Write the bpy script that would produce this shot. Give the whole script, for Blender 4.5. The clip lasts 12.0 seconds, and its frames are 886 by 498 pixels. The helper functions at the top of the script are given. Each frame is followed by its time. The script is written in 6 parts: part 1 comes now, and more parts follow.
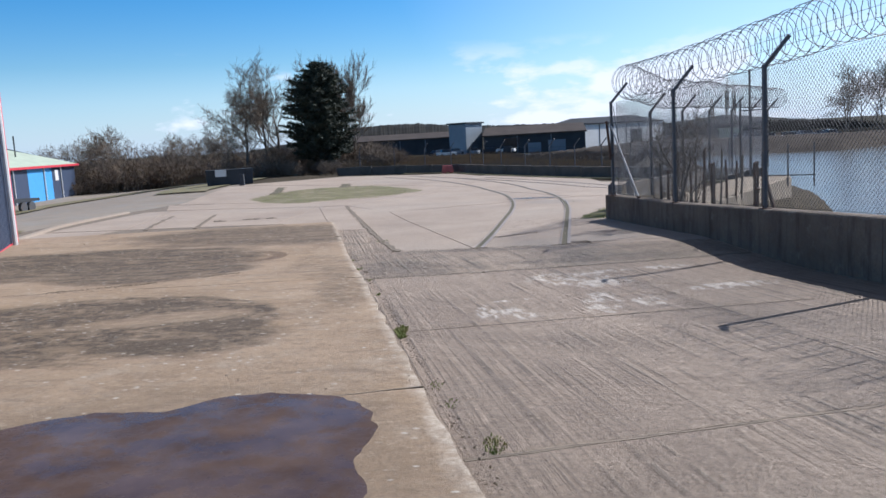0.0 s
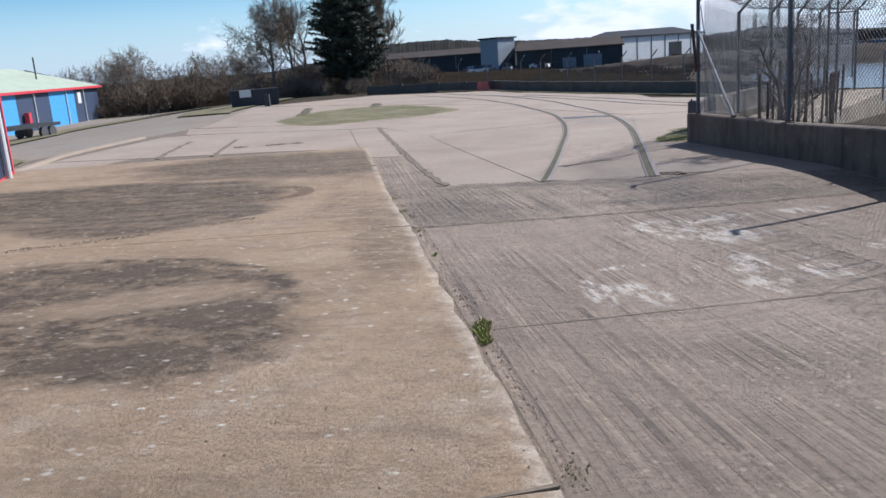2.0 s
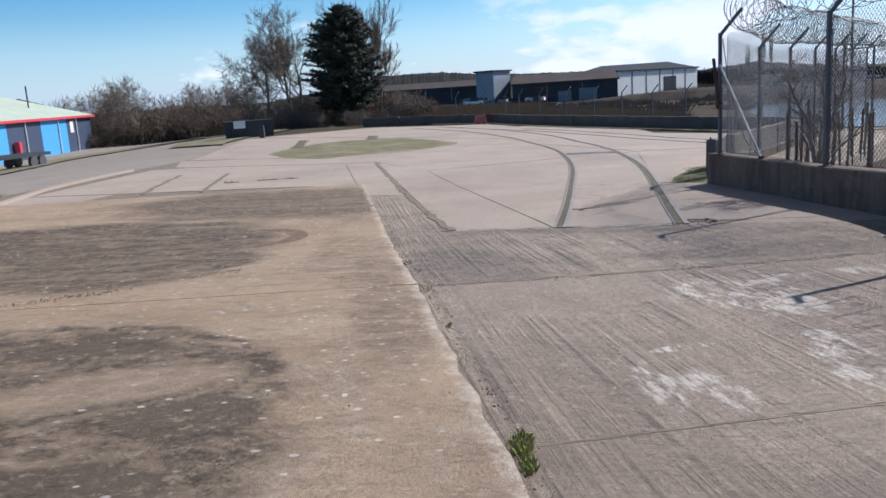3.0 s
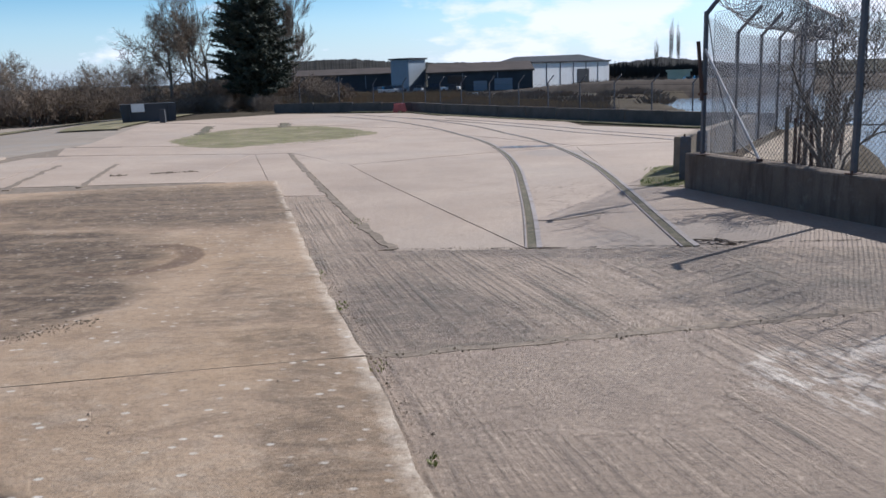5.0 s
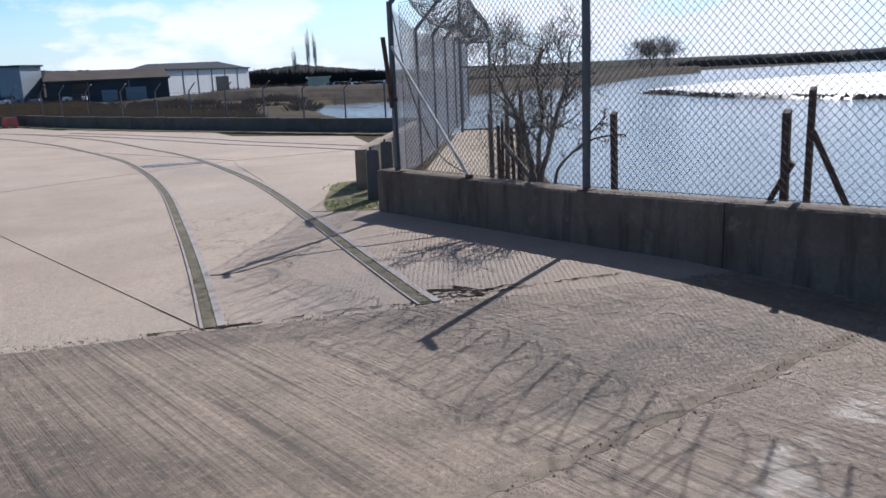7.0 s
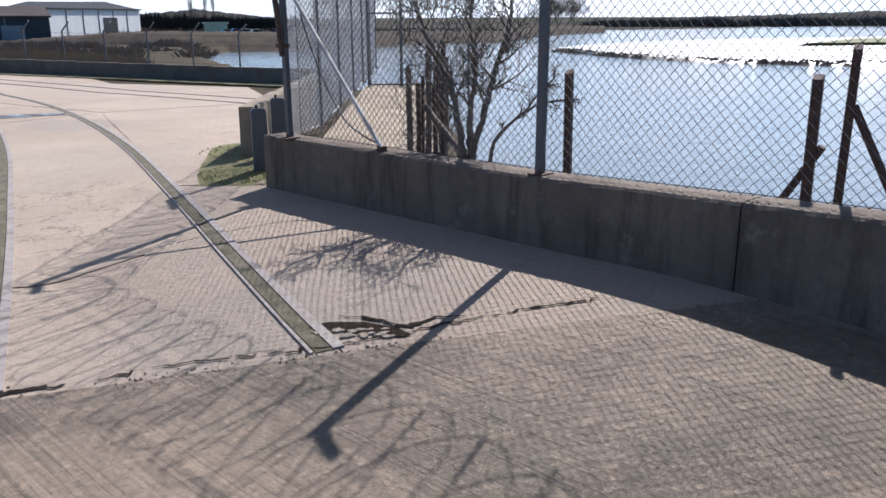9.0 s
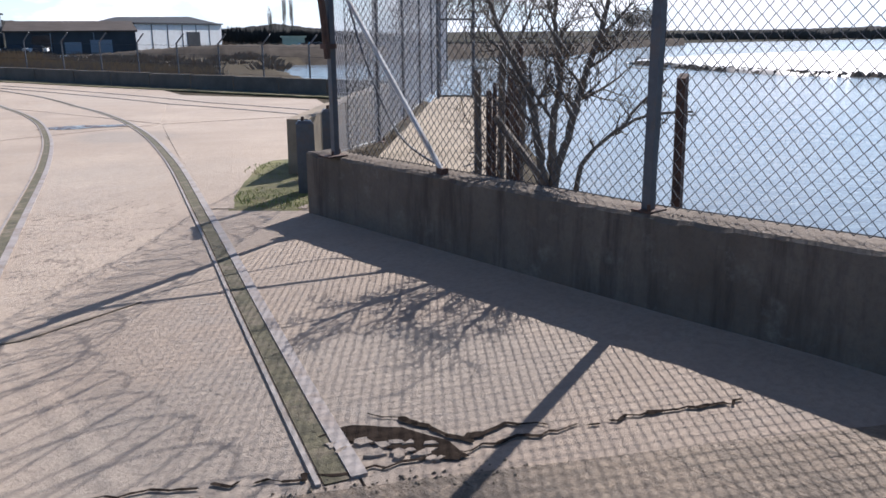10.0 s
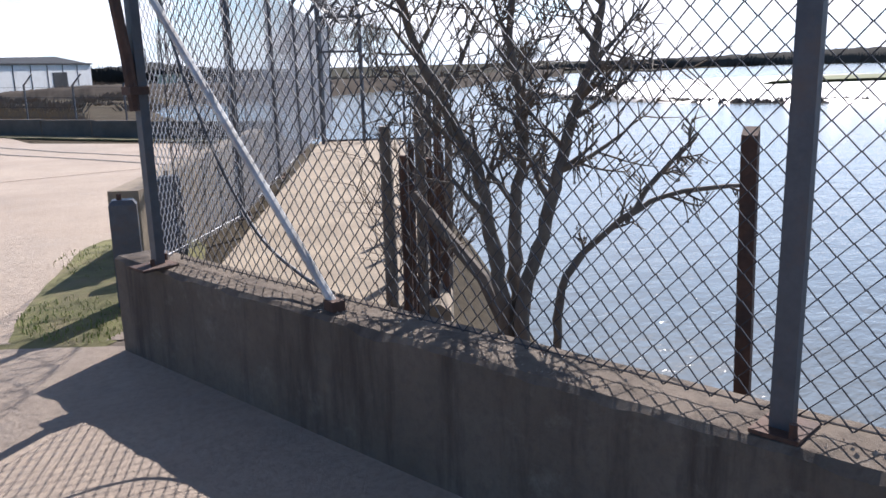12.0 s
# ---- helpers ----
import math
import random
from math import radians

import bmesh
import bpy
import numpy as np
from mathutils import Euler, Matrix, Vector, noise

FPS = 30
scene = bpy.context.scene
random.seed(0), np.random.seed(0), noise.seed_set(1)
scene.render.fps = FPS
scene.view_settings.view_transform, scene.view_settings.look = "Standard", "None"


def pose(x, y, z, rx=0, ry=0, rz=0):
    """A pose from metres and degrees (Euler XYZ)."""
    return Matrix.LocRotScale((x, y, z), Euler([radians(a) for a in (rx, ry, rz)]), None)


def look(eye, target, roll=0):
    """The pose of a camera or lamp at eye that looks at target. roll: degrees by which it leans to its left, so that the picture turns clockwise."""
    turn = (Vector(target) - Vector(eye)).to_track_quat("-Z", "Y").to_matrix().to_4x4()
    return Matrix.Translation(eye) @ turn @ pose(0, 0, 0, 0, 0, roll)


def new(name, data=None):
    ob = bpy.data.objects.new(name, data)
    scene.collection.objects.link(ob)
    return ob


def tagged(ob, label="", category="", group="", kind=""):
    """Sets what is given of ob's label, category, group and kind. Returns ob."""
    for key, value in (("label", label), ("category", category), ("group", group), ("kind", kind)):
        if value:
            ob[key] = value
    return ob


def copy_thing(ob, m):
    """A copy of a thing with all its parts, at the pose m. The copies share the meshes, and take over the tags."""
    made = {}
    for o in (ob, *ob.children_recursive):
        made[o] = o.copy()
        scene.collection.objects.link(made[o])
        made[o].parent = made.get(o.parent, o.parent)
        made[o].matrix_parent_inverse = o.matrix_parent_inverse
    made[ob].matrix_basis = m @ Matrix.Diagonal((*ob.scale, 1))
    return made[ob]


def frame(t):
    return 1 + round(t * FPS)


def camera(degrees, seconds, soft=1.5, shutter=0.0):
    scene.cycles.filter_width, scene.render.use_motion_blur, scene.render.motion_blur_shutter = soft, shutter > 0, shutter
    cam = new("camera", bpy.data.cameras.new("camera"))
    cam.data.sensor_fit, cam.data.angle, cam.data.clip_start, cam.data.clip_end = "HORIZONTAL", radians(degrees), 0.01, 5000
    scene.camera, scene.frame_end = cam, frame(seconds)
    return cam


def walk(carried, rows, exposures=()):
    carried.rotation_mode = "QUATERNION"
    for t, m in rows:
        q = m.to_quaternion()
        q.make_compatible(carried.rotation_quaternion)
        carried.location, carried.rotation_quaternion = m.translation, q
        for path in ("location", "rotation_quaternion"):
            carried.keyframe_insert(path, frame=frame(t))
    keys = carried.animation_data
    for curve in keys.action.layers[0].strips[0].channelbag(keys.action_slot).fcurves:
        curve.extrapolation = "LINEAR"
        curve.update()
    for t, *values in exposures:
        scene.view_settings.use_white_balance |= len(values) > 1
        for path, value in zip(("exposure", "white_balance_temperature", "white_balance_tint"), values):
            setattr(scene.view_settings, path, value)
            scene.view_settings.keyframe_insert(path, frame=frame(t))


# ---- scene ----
cam = camera(56.9, 12.0, soft=1.6)
PATH = [
    (0, (0.062, -0.163, 1.482), (0.050, 1.820, 1.216), -3.32),
    (0.5, (-0.047, 0.518, 1.473), (-0.106, 2.492, 1.157), -3.58),
    (1, (-0.172, 1.223, 1.416), (-0.268, 3.185, 1.042), -3.93),
    (1.5, (-0.277, 1.860, 1.392), (-0.375, 3.812, 0.968), -4.05),
    (2, (-0.381, 2.470, 1.385), (-0.478, 4.415, 0.931), -4.17),
    (2.5, (-0.483, 3.013, 1.436), (-0.568, 4.975, 1.056), -3.81),
    (4.5, (-0.919, 5.696, 1.366), (-0.931, 7.656, 0.969), -3.73),
    (5, (-0.983, 6.325, 1.344), (-0.848, 8.276, 0.925), -2.16),
    (5.5, (-0.990, 7.065, 1.341), (-0.644, 8.978, 0.869), -2.29),
    (6, (-0.991, 7.705, 1.335), (-0.407, 9.562, 0.875), -2.36),
    (6.5, (-0.812, 8.397, 1.366), (-0.031, 10.190, 0.950), -2.38),
    (7, (-0.630, 9.000, 1.285), (0.295, 10.719, 0.850), -2.45),
    (7.5, (-0.521, 9.460, 1.257), (0.487, 11.126, 0.804), -2.22),
    (9.5, (0.809, 11.455, 1.090), (1.920, 13.019, 0.526), 0.08),
    (10, (1.209, 12.080, 1.011), (2.177, 13.753, 0.496), -0.47),
    (10.5, (1.500, 12.639, 0.997), (2.438, 14.337, 0.511), -0.73),
    (11, (1.829, 13.173, 1.018), (2.857, 14.817, 0.529), -1.23),
    (11.5, (2.169, 13.776, 0.994), (3.300, 15.357, 0.522), -0.91),
    (12, (2.530, 14.340, 0.990), (3.726, 15.881, 0.548), -1.51),
]
walk(cam, [(t, look(eye, target, roll)) for t, eye, target, roll in PATH], [(0.0, 0.33, 5720, 13.0), (2.5, 0.31, 5720, 13.5), (5.0, 0.32, 5800, 14.0), (7.0, 0.36, 5820, 14.0), (9.5, 0.74, 5980, 15.5), (10.0, 0.68, 5980, 15.5), (11.0, 0.65, 5980, 16.0), (12.0, 0.88, 6060, 16.5)])

# ---- world and sun ----
SUN_AZ, SUN_EL = 58.5, 40.0     # degrees to the right of +y, degrees up
world = bpy.data.worlds.new("sky")
scene.world = world
world.use_nodes = True
wn, wl = world.node_tree.nodes, world.node_tree.links
wn.clear()
w_out = wn.new("ShaderNodeOutputWorld")
w_bg = wn.new("ShaderNodeBackground")
w_sky = wn.new("ShaderNodeTexSky")
w_sky.sky_type = 'NISHITA'
w_sky.sun_disc = False
w_sky.sun_elevation = radians(SUN_EL)
w_sky.sun_rotation = radians(SUN_AZ)
w_sky.air_density, w_sky.dust_density, w_sky.ozone_density = 1.0, 0.3, 3.0
w_bg.inputs["Strength"].default_value = 0.086
# small cumulus clouds low over the horizon
w_co = wn.new("ShaderNodeTexCoord")
w_map = wn.new("ShaderNodeMapping")
w_map.inputs["Scale"].default_value = (6.0, 6.0, 17.0)
w_map.inputs["Location"].default_value = (3.1, 0.4, 0.2)
w_noise = wn.new("ShaderNodeTexNoise")
w_noise.inputs["Scale"].default_value = 1.25
w_noise.inputs["Detail"].default_value = 7.0
w_noise.inputs["Roughness"].default_value = 0.55
w_ramp = wn.new("ShaderNodeValToRGB")
w_ramp.color_ramp.elements[0].position, w_ramp.color_ramp.elements[1].position = 0.54, 0.625
w_sep = wn.new("ShaderNodeSeparateXYZ")
w_low = wn.new("ShaderNodeMapRange")
for k, v in zip(("From Min", "From Max", "To Min", "To Max"), (0.06, 0.115, 1.0, 0.0)):
    w_low.inputs[k].default_value = v
w_mul = wn.new("ShaderNodeMath")
w_mul.operation = 'MULTIPLY'
w_mix = wn.new("ShaderNodeMix")
w_mix.data_type = 'RGBA'
w_mix.inputs[7].default_value = (9.2, 9.4, 9.7, 1)
wl.new(w_co.outputs["Generated"], w_map.inputs["Vector"])
wl.new(w_map.outputs[0], w_noise.inputs["Vector"])
w_bias = wn.new("ShaderNodeMath")
w_bias.operation = 'MULTIPLY_ADD'
w_bias.inputs[1].default_value = 0.2
wl.new(w_noise.outputs["Fac"], w_bias.inputs[2])
wl.new(w_bias.outputs[0], w_ramp.inputs["Fac"])
wl.new(w_co.outputs["Generated"], w_sep.inputs[0])
wl.new(w_sep.outputs["Z"], w_low.inputs["Value"])
wl.new(w_sep.outputs["X"], w_bias.inputs[0])
wl.new(w_ramp.outputs["Color"], w_mul.inputs[0])
wl.new(w_low.outputs[0], w_mul.inputs[1])
wl.new(w_mul.outputs[0], w_mix.inputs[0])
# pale haze close to the horizon
w_haze = wn.new("ShaderNodeMapRange")
for k, v in zip(("From Min", "From Max", "To Min", "To Max"), (0.0, 0.1, 0.6, 0.0)):
    w_haze.inputs[k].default_value = v
w_hmix = wn.new("ShaderNodeMix")
w_hmix.data_type = 'RGBA'
w_hmix.inputs[7].default_value = (5.3, 7.4, 10.2, 1)
wl.new(w_sep.outputs["Z"], w_haze.inputs["Value"])
wl.new(w_haze.outputs[0], w_hmix.inputs[0])
w_hsv = wn.new("ShaderNodeHueSaturation")
w_hsv.inputs["Saturation"].default_value, w_hsv.inputs["Value"].default_value = 1.5, 1.12
wl.new(w_sky.outputs[0], w_hsv.inputs["Color"])
# brighter veil round the sun
w_dot = wn.new("ShaderNodeVectorMath")
w_dot.operation = 'DOT_PRODUCT'
w_dot.inputs[1].default_value = (math.sin(radians(SUN_AZ)) * 0.9, math.cos(radians(SUN_AZ)) * 0.9, 0.43)
w_veil = wn.new("ShaderNodeMapRange")
for k, v in zip(("From Min", "From Max", "To Min", "To Max"), (0.5, 0.96, 0.0, 0.62)):
    w_veil.inputs[k].default_value = v
w_vmix = wn.new("ShaderNodeMix")
w_vmix.data_type = 'RGBA'
w_vmix.inputs[7].default_value = (8.8, 10.3, 12.0, 1)
wl.new(w_co.outputs["Generated"], w_dot.inputs[0])
wl.new(w_dot.outputs["Value"], w_veil.inputs["Value"])
wl.new(w_veil.outputs[0], w_vmix.inputs[0])
wl.new(w_hsv.outputs[0], w_vmix.inputs[6])
wl.new(w_vmix.outputs[2], w_hmix.inputs[6])
wl.new(w_hmix.outputs[2], w_mix.inputs[6])
w_high = wn.new("ShaderNodeMapRange")
for k, v in zip(("From Min", "From Max", "To Min", "To Max"), (0.3, 0.6, 0.0, 0.8)):
    w_high.inputs[k].default_value = v
w_hm = wn.new("ShaderNodeMix")
w_hm.data_type = 'RGBA'
w_hm.inputs[7].default_value = (1.55, 1.6, 2.0, 1)
wl.new(w_sep.outputs["Z"], w_high.inputs["Value"])
wl.new(w_high.outputs[0], w_hm.inputs[0])
wl.new(w_mix.outputs[2], w_hm.inputs[6])
wl.new(w_hm.outputs[2], w_bg.inputs["Color"])
wl.new(w_bg.outputs[0], w_out.inputs["Surface"])
sun = new("sun", bpy.data.lights.new("sun", 'SUN'))
sun.data.energy, sun.data.angle, sun.data.color = 5.0, radians(0.42), (1.0, 0.945, 0.86)
sun_way = Vector((math.sin(radians(SUN_AZ)) * math.cos(radians(SUN_EL)), math.cos(radians(SUN_AZ)) * math.cos(radians(SUN_EL)), math.sin(radians(SUN_EL))))
sun.matrix_world = look(sun_way * 60, (0, 0, 0))


# ---- materials ----
class Mat:
    """A small builder for node materials in object space."""

    def __init__(self, name, rough=0.8, metal=0.0, spec=0.5):
        self.m = bpy.data.materials.new(name)
        self.m.use_nodes = True
        self.n, self.l = self.m.node_tree.nodes, self.m.node_tree.links
        self.b = self.n["Principled BSDF"]
        self.b.inputs["Roughness"].default_value = rough
        self.b.inputs["Metallic"].default_value = metal
        self.b.inputs["Specular IOR Level"].default_value = spec
        self.co = self.n.new("ShaderNodeTexCoord").outputs["Object"]

    def node(self, kind, **inputs):
        nd = self.n.new(kind)
        for k, v in inputs.items():
            key = k.replace("_", " ")
            if isinstance(v, bpy.types.NodeSocket):
                self.l.new(v, nd.inputs[key])
            else:
                nd.inputs[key].default_value = v
        return nd

    def math(self, op, a, b=0.0, c=0.0):
        nd = self.n.new("ShaderNodeMath")
        nd.operation = op
        nd.use_clamp = False
        for k, v in enumerate((a, b, c)):
            if isinstance(v, bpy.types.NodeSocket):
                self.l.new(v, nd.inputs[k])
            else:
                nd.inputs[k].default_value = v
        return nd.outputs[0]

    def mapping(self, scale=(1, 1, 1), rot=(0, 0, 0), loc=(0, 0, 0)):
        return self.node("ShaderNodeMapping", Vector=self.co, Scale=scale, Rotation=rot, Location=loc).outputs[0]

    def noise(self, scale, detail=5.0, rough=0.6, vec=None, dist=0.0):
        return self.node("ShaderNodeTexNoise", Vector=vec or self.co, Scale=scale, Detail=detail, Roughness=rough, Distortion=dist).outputs["Fac"]

    def ramp(self, fac, lo, hi, a=0.0, b=1.0):
        nd = self.node("ShaderNodeMapRange", Value=fac)
        for k, v in zip(("From Min", "From Max", "To Min", "To Max"), (lo, hi, a, b)):
            nd.inputs[k].default_value = v
        return nd.outputs[0]

    def mix(self, fac, a, b, blend='MIX'):
        nd = self.n.new("ShaderNodeMix")
        nd.data_type, nd.blend_type = 'RGBA', blend
        for k, v in ((0, fac), (6, a), (7, b)):
            if isinstance(v, bpy.types.NodeSocket):
                self.l.new(v, nd.inputs[k])
            else:
                nd.inputs[k].default_value = v if k == 0 else (*v, 1)
        return nd.outputs[2]

    def spot(self, cx, cy, rx, ry, wob=0.35, turn=0.0, inner=0.75, outer=1.1, nscale=1.6):
        """1 inside an uneven ellipse on the plan, 0 outside."""
        mp = self.node("ShaderNodeMapping", Vector=self.co, Location=(-cx, -cy, 0)).outputs[0]
        mp = self.node("ShaderNodeMapping", Vector=mp, Rotation=(0, 0, -turn)).outputs[0]
        mp = self.node("ShaderNodeMapping", Vector=mp, Scale=(1 / rx, 1 / ry, 0)).outputs[0]
        ln = self.n.new("ShaderNodeVectorMath")
        ln.operation = 'LENGTH'
        self.l.new(mp, ln.inputs[0])
        d = self.math('ADD', ln.outputs["Value"], self.math('MULTIPLY', self.math('SUBTRACT', self.noise(nscale, 5, 0.65), 0.5), wob * 2))
        return self.ramp(d, inner, outer, 1.0, 0.0)

    def color(self, c):
        if isinstance(c, bpy.types.NodeSocket):
            self.l.new(c, self.b.inputs["Base Color"])
        else:
            self.b.inputs["Base Color"].default_value = (*c, 1)
        return self

    def rough(self, r):
        self.l.new(r, self.b.inputs["Roughness"])
        return self

    def bump(self, h, strength=0.3, dist=0.02):
        nd = self.node("ShaderNodeBump", Height=h, Strength=strength, Distance=dist)
        if self.b.inputs["Normal"].is_linked:
            self.l.new(self.b.inputs["Normal"].links[0].from_socket, nd.inputs["Normal"])
        self.l.new(nd.outputs[0], self.b.inputs["Normal"])
        return self


TURN_SLAB = math.atan2(0.163, 0.987)     # the yard's joints run this far left of +y


def mat_plain(name, base, var=0.25, scale=6.0, rough=0.8, metal=0.0, bump=0.15, fine=60.0, spec=0.5, dirt=None):
    m = Mat(name, rough, metal, spec)
    lo, hi = [c * (1 - var) for c in base], [min(1, c * (1 + var)) for c in base]
    c = m.mix(m.ramp(m.noise(scale, 6, 0.65), 0.3, 0.7), lo, hi)
    c = m.mix(m.math('MULTIPLY', m.ramp(m.noise(fine, 3, 0.7), 0.35, 0.75), 0.35), c, [k * 0.6 for k in base])
    if dirt:
        c = m.mix(m.ramp(m.noise(scale * 0.45, 7, 0.7), 0.5, 0.68), c, dirt)
    m.color(c)
    if bump:
        m.bump(m.noise(fine, 4, 0.7), bump, 0.01)
    return m.m


def mat_tan_slab():
    m = Mat("tan_worn_concrete", 0.9, spec=0.3)
    c = m.mix(m.ramp(m.noise(0.8, 7, 0.6), 0.3, 0.7), (0.285, 0.2, 0.126), (0.405, 0.294, 0.194))
    c = m.mix(m.ramp(m.noise(2.2, 7, 0.7, dist=0.6), 0.52, 0.75, 0, 0.5), c, (0.44, 0.385, 0.31))
    c = m.mix(m.ramp(m.noise(0.35, 5, 0.6), 0.52, 0.66, 0, 0.45), c, (0.36, 0.245, 0.14))
    c = m.mix(m.ramp(m.noise(1.3, 8, 0.75, vec=m.mapping((1, 2.2, 1)), dist=0.8), 0.5, 0.64, 0, 0.62), c, (0.195, 0.14, 0.095))
    c = m.mix(m.ramp(m.noise(5.5, 6, 0.75, dist=0.4), 0.55, 0.68, 0, 0.5), c, (0.21, 0.155, 0.11))
    # oil and tyre stains
    streak = m.noise(1.5, 8, 0.72, vec=m.mapping((0.95, 1.6, 1), rot=(0, 0, -0.3)), dist=1.4)
    broken = m.math('MULTIPLY', m.ramp(streak, 0.4, 0.54, 0.5, 1.0), m.ramp(m.noise(7, 8, 0.85), 0.4, 0.53, 0.5, 1.0))
    near = m.math('MAXIMUM', m.spot(-3.85, 8.0, 2.05, 1.9, 0.4, inner=0.84, outer=1.02, nscale=2.2), m.spot(-2.3, 7.1, 0.85, 0.75, 0.4, nscale=1.6))
    worn = m.spot(-3.0, 8.25, 1.1, 0.36, 0.4, turn=0.42, nscale=2.6)
    near = m.math('MULTIPLY', near, m.math('SUBTRACT', 1.0, m.math('MULTIPLY', worn, 0.6)))
    near = m.math('MULTIPLY', near, broken)
    blots = m.math('MAXIMUM', m.spot(-2.2, 7.75, 0.5, 0.4, 0.5, nscale=2.4), m.spot(-3.4, 9.2, 0.75, 0.32, 0.5, turn=0.1, nscale=2.0))
    blots = m.math('MULTIPLY', m.math('MAXIMUM', blots, m.spot(-2.5, 6.85, 0.75, 0.35, 0.5, nscale=2.0)), 0.85)
    ring_o = m.spot(-3.75, 8.0, 2.02, 1.95, 0.12, inner=0.97, outer=1.02, nscale=1.8)
    ring_i = m.spot(-3.8, 7.95, 1.92, 1.85, 0.12, inner=0.9, outer=1.0, nscale=1.8)
    ring = m.math('MULTIPLY', m.math('MAXIMUM', m.math('SUBTRACT', ring_o, ring_i), 0.0), m.ramp(m.noise(2.4, 5, 0.7), 0.36, 0.56))
    far = m.math('MAXIMUM', m.spot(-7.2, 14.9, 4.1, 2.9, 0.25, turn=0.25, inner=0.88, outer=1.04, nscale=0.7), m.spot(-5.0, 13.3, 1.75, 2.0, 0.25, inner=0.88, outer=1.05, nscale=0.9))
    far = m.math('MAXIMUM', far, m.math('MULTIPLY', m.spot(-4.3, 20.4, 3.9, 3.0, 0.3, nscale=0.8), 0.9))
    far = m.math('MULTIPLY', far, m.ramp(m.noise(0.9, 8, 0.75, vec=m.mapping((0.6, 1.7, 1), rot=(0, 0, -0.25)), dist=1.0), 0.38, 0.52, 0.52, 1.0))
    far = m.math('MULTIPLY', far, m.ramp(m.noise(5, 8, 0.85), 0.4, 0.53, 0.6, 1.0))
    edge = m.math('MAXIMUM', m.spot(-1.9, 13.2, 0.8, 2.4, 0.45, turn=TURN_SLAB), m.spot(-1.3, 10.2, 0.42, 1.5, 0.45, turn=TURN_SLAB))
    edge = m.math('MULTIPLY', edge, m.math('MULTIPLY', m.ramp(streak, 0.4, 0.58, 0.1, 0.65), m.ramp(m.noise(6, 8, 0.85), 0.4, 0.55, 0.3, 1.0)))
    oil = m.math('MAXIMUM', m.math('MAXIMUM', m.math('MAXIMUM', near, blots), ring), m.math('MAXIMUM', far, edge))
    c = m.mix(m.math('MULTIPLY', oil, 0.97), c, (0.05, 0.036, 0.025))
    damp = m.spot(-1.5, 4.2, 1.7, 1.3, 0.3)
    c = m.mix(m.math('MULTIPLY', damp, 0.4), c, (0.19, 0.135, 0.085))
    rc = m.math('SUBTRACT', m.spot(-3.8, 15.5, 0.75, 0.95, 0.16, inner=0.96, outer=1.02), m.spot(-3.95, 15.5, 0.62, 0.8, 0.16, inner=0.9, outer=1.02))
    c = m.mix(m.math('MULTIPLY', m.math('MAXIMUM', rc, 0.0), 0.75), c, (0.10, 0.06, 0.038))
    # pale worn rim along the long joint
    al = m.mapping((1, 1, 1), rot=(0, 0, -TURN_SLAB))
    sx = m.n.new("ShaderNodeSeparateXYZ")
    m.l.new(al, sx.inputs[0])
    rim = m.math('ADD', sx.outputs["X"], m.math('MULTIPLY', m.math('SUBTRACT', m.noise(5, 5, 0.7), 0.5), 0.3))
    c = m.mix(m.math('MULTIPLY', m.ramp(rim, 0.57, 0.68, 0.0, 0.85), m.ramp(m.noise(3.5, 6, 0.75), 0.36, 0.55, 0.25, 1.0)), c, (0.58, 0.49, 0.385))
    # pale lichen flecks
    vo = m.node("ShaderNodeTexVoronoi", Vector=m.mapping((0.8, 1.2, 1)), Scale=8.0, Randomness=1.0)
    fleck = m.math('MULTIPLY', m.ramp(m.math('ADD', vo.outputs["Distance"], m.math('MULTIPLY', m.noise(20, 3, 0.6), 0.15)), 0.19, 0.25, 1, 0), m.ramp(m.noise(1.1, 5, 0.7), 0.44, 0.56))
    c = m.mix(m.math('MULTIPLY', fleck, 0.85), c, (0.62, 0.57, 0.49))
    vo2 = m.node("ShaderNodeTexVoronoi", Vector=m.mapping((1, 1, 1), loc=(3.3, 1.7, 0)), Scale=26.0, Randomness=1.0)
    grit = m.math('MULTIPLY', m.ramp(vo2.outputs["Distance"], 0.12, 0.22, 1, 0), m.ramp(m.noise(3.0, 3, 0.6), 0.45, 0.6))
    c = m.mix(m.math('MULTIPLY', grit, 0.5), c, (0.13, 0.105, 0.08))
    c = m.mix(m.math('MULTIPLY', m.ramp(m.noise(26, 6, 0.85), 0.46, 0.63), 0.5), c, (0.17, 0.13, 0.09))
    c = m.mix(m.ramp(m.noise(9, 8, 0.85), 0.53, 0.66, 0, 0.55), c, (0.47, 0.37, 0.265))
    c = m.mix(m.ramp(m.noise(3.2, 8, 0.8, vec=m.mapping((1, 1, 1), loc=(7, 3, 0)), dist=0.5), 0.53, 0.66, 0, 0.45), c, (0.16, 0.115, 0.075))
    m.color(c)
    m.bump(m.noise(7, 7, 0.7), 0.5, 0.025)
    m.bump(m.noise(45, 6, 0.85), 0.8, 0.012)
    return m.m


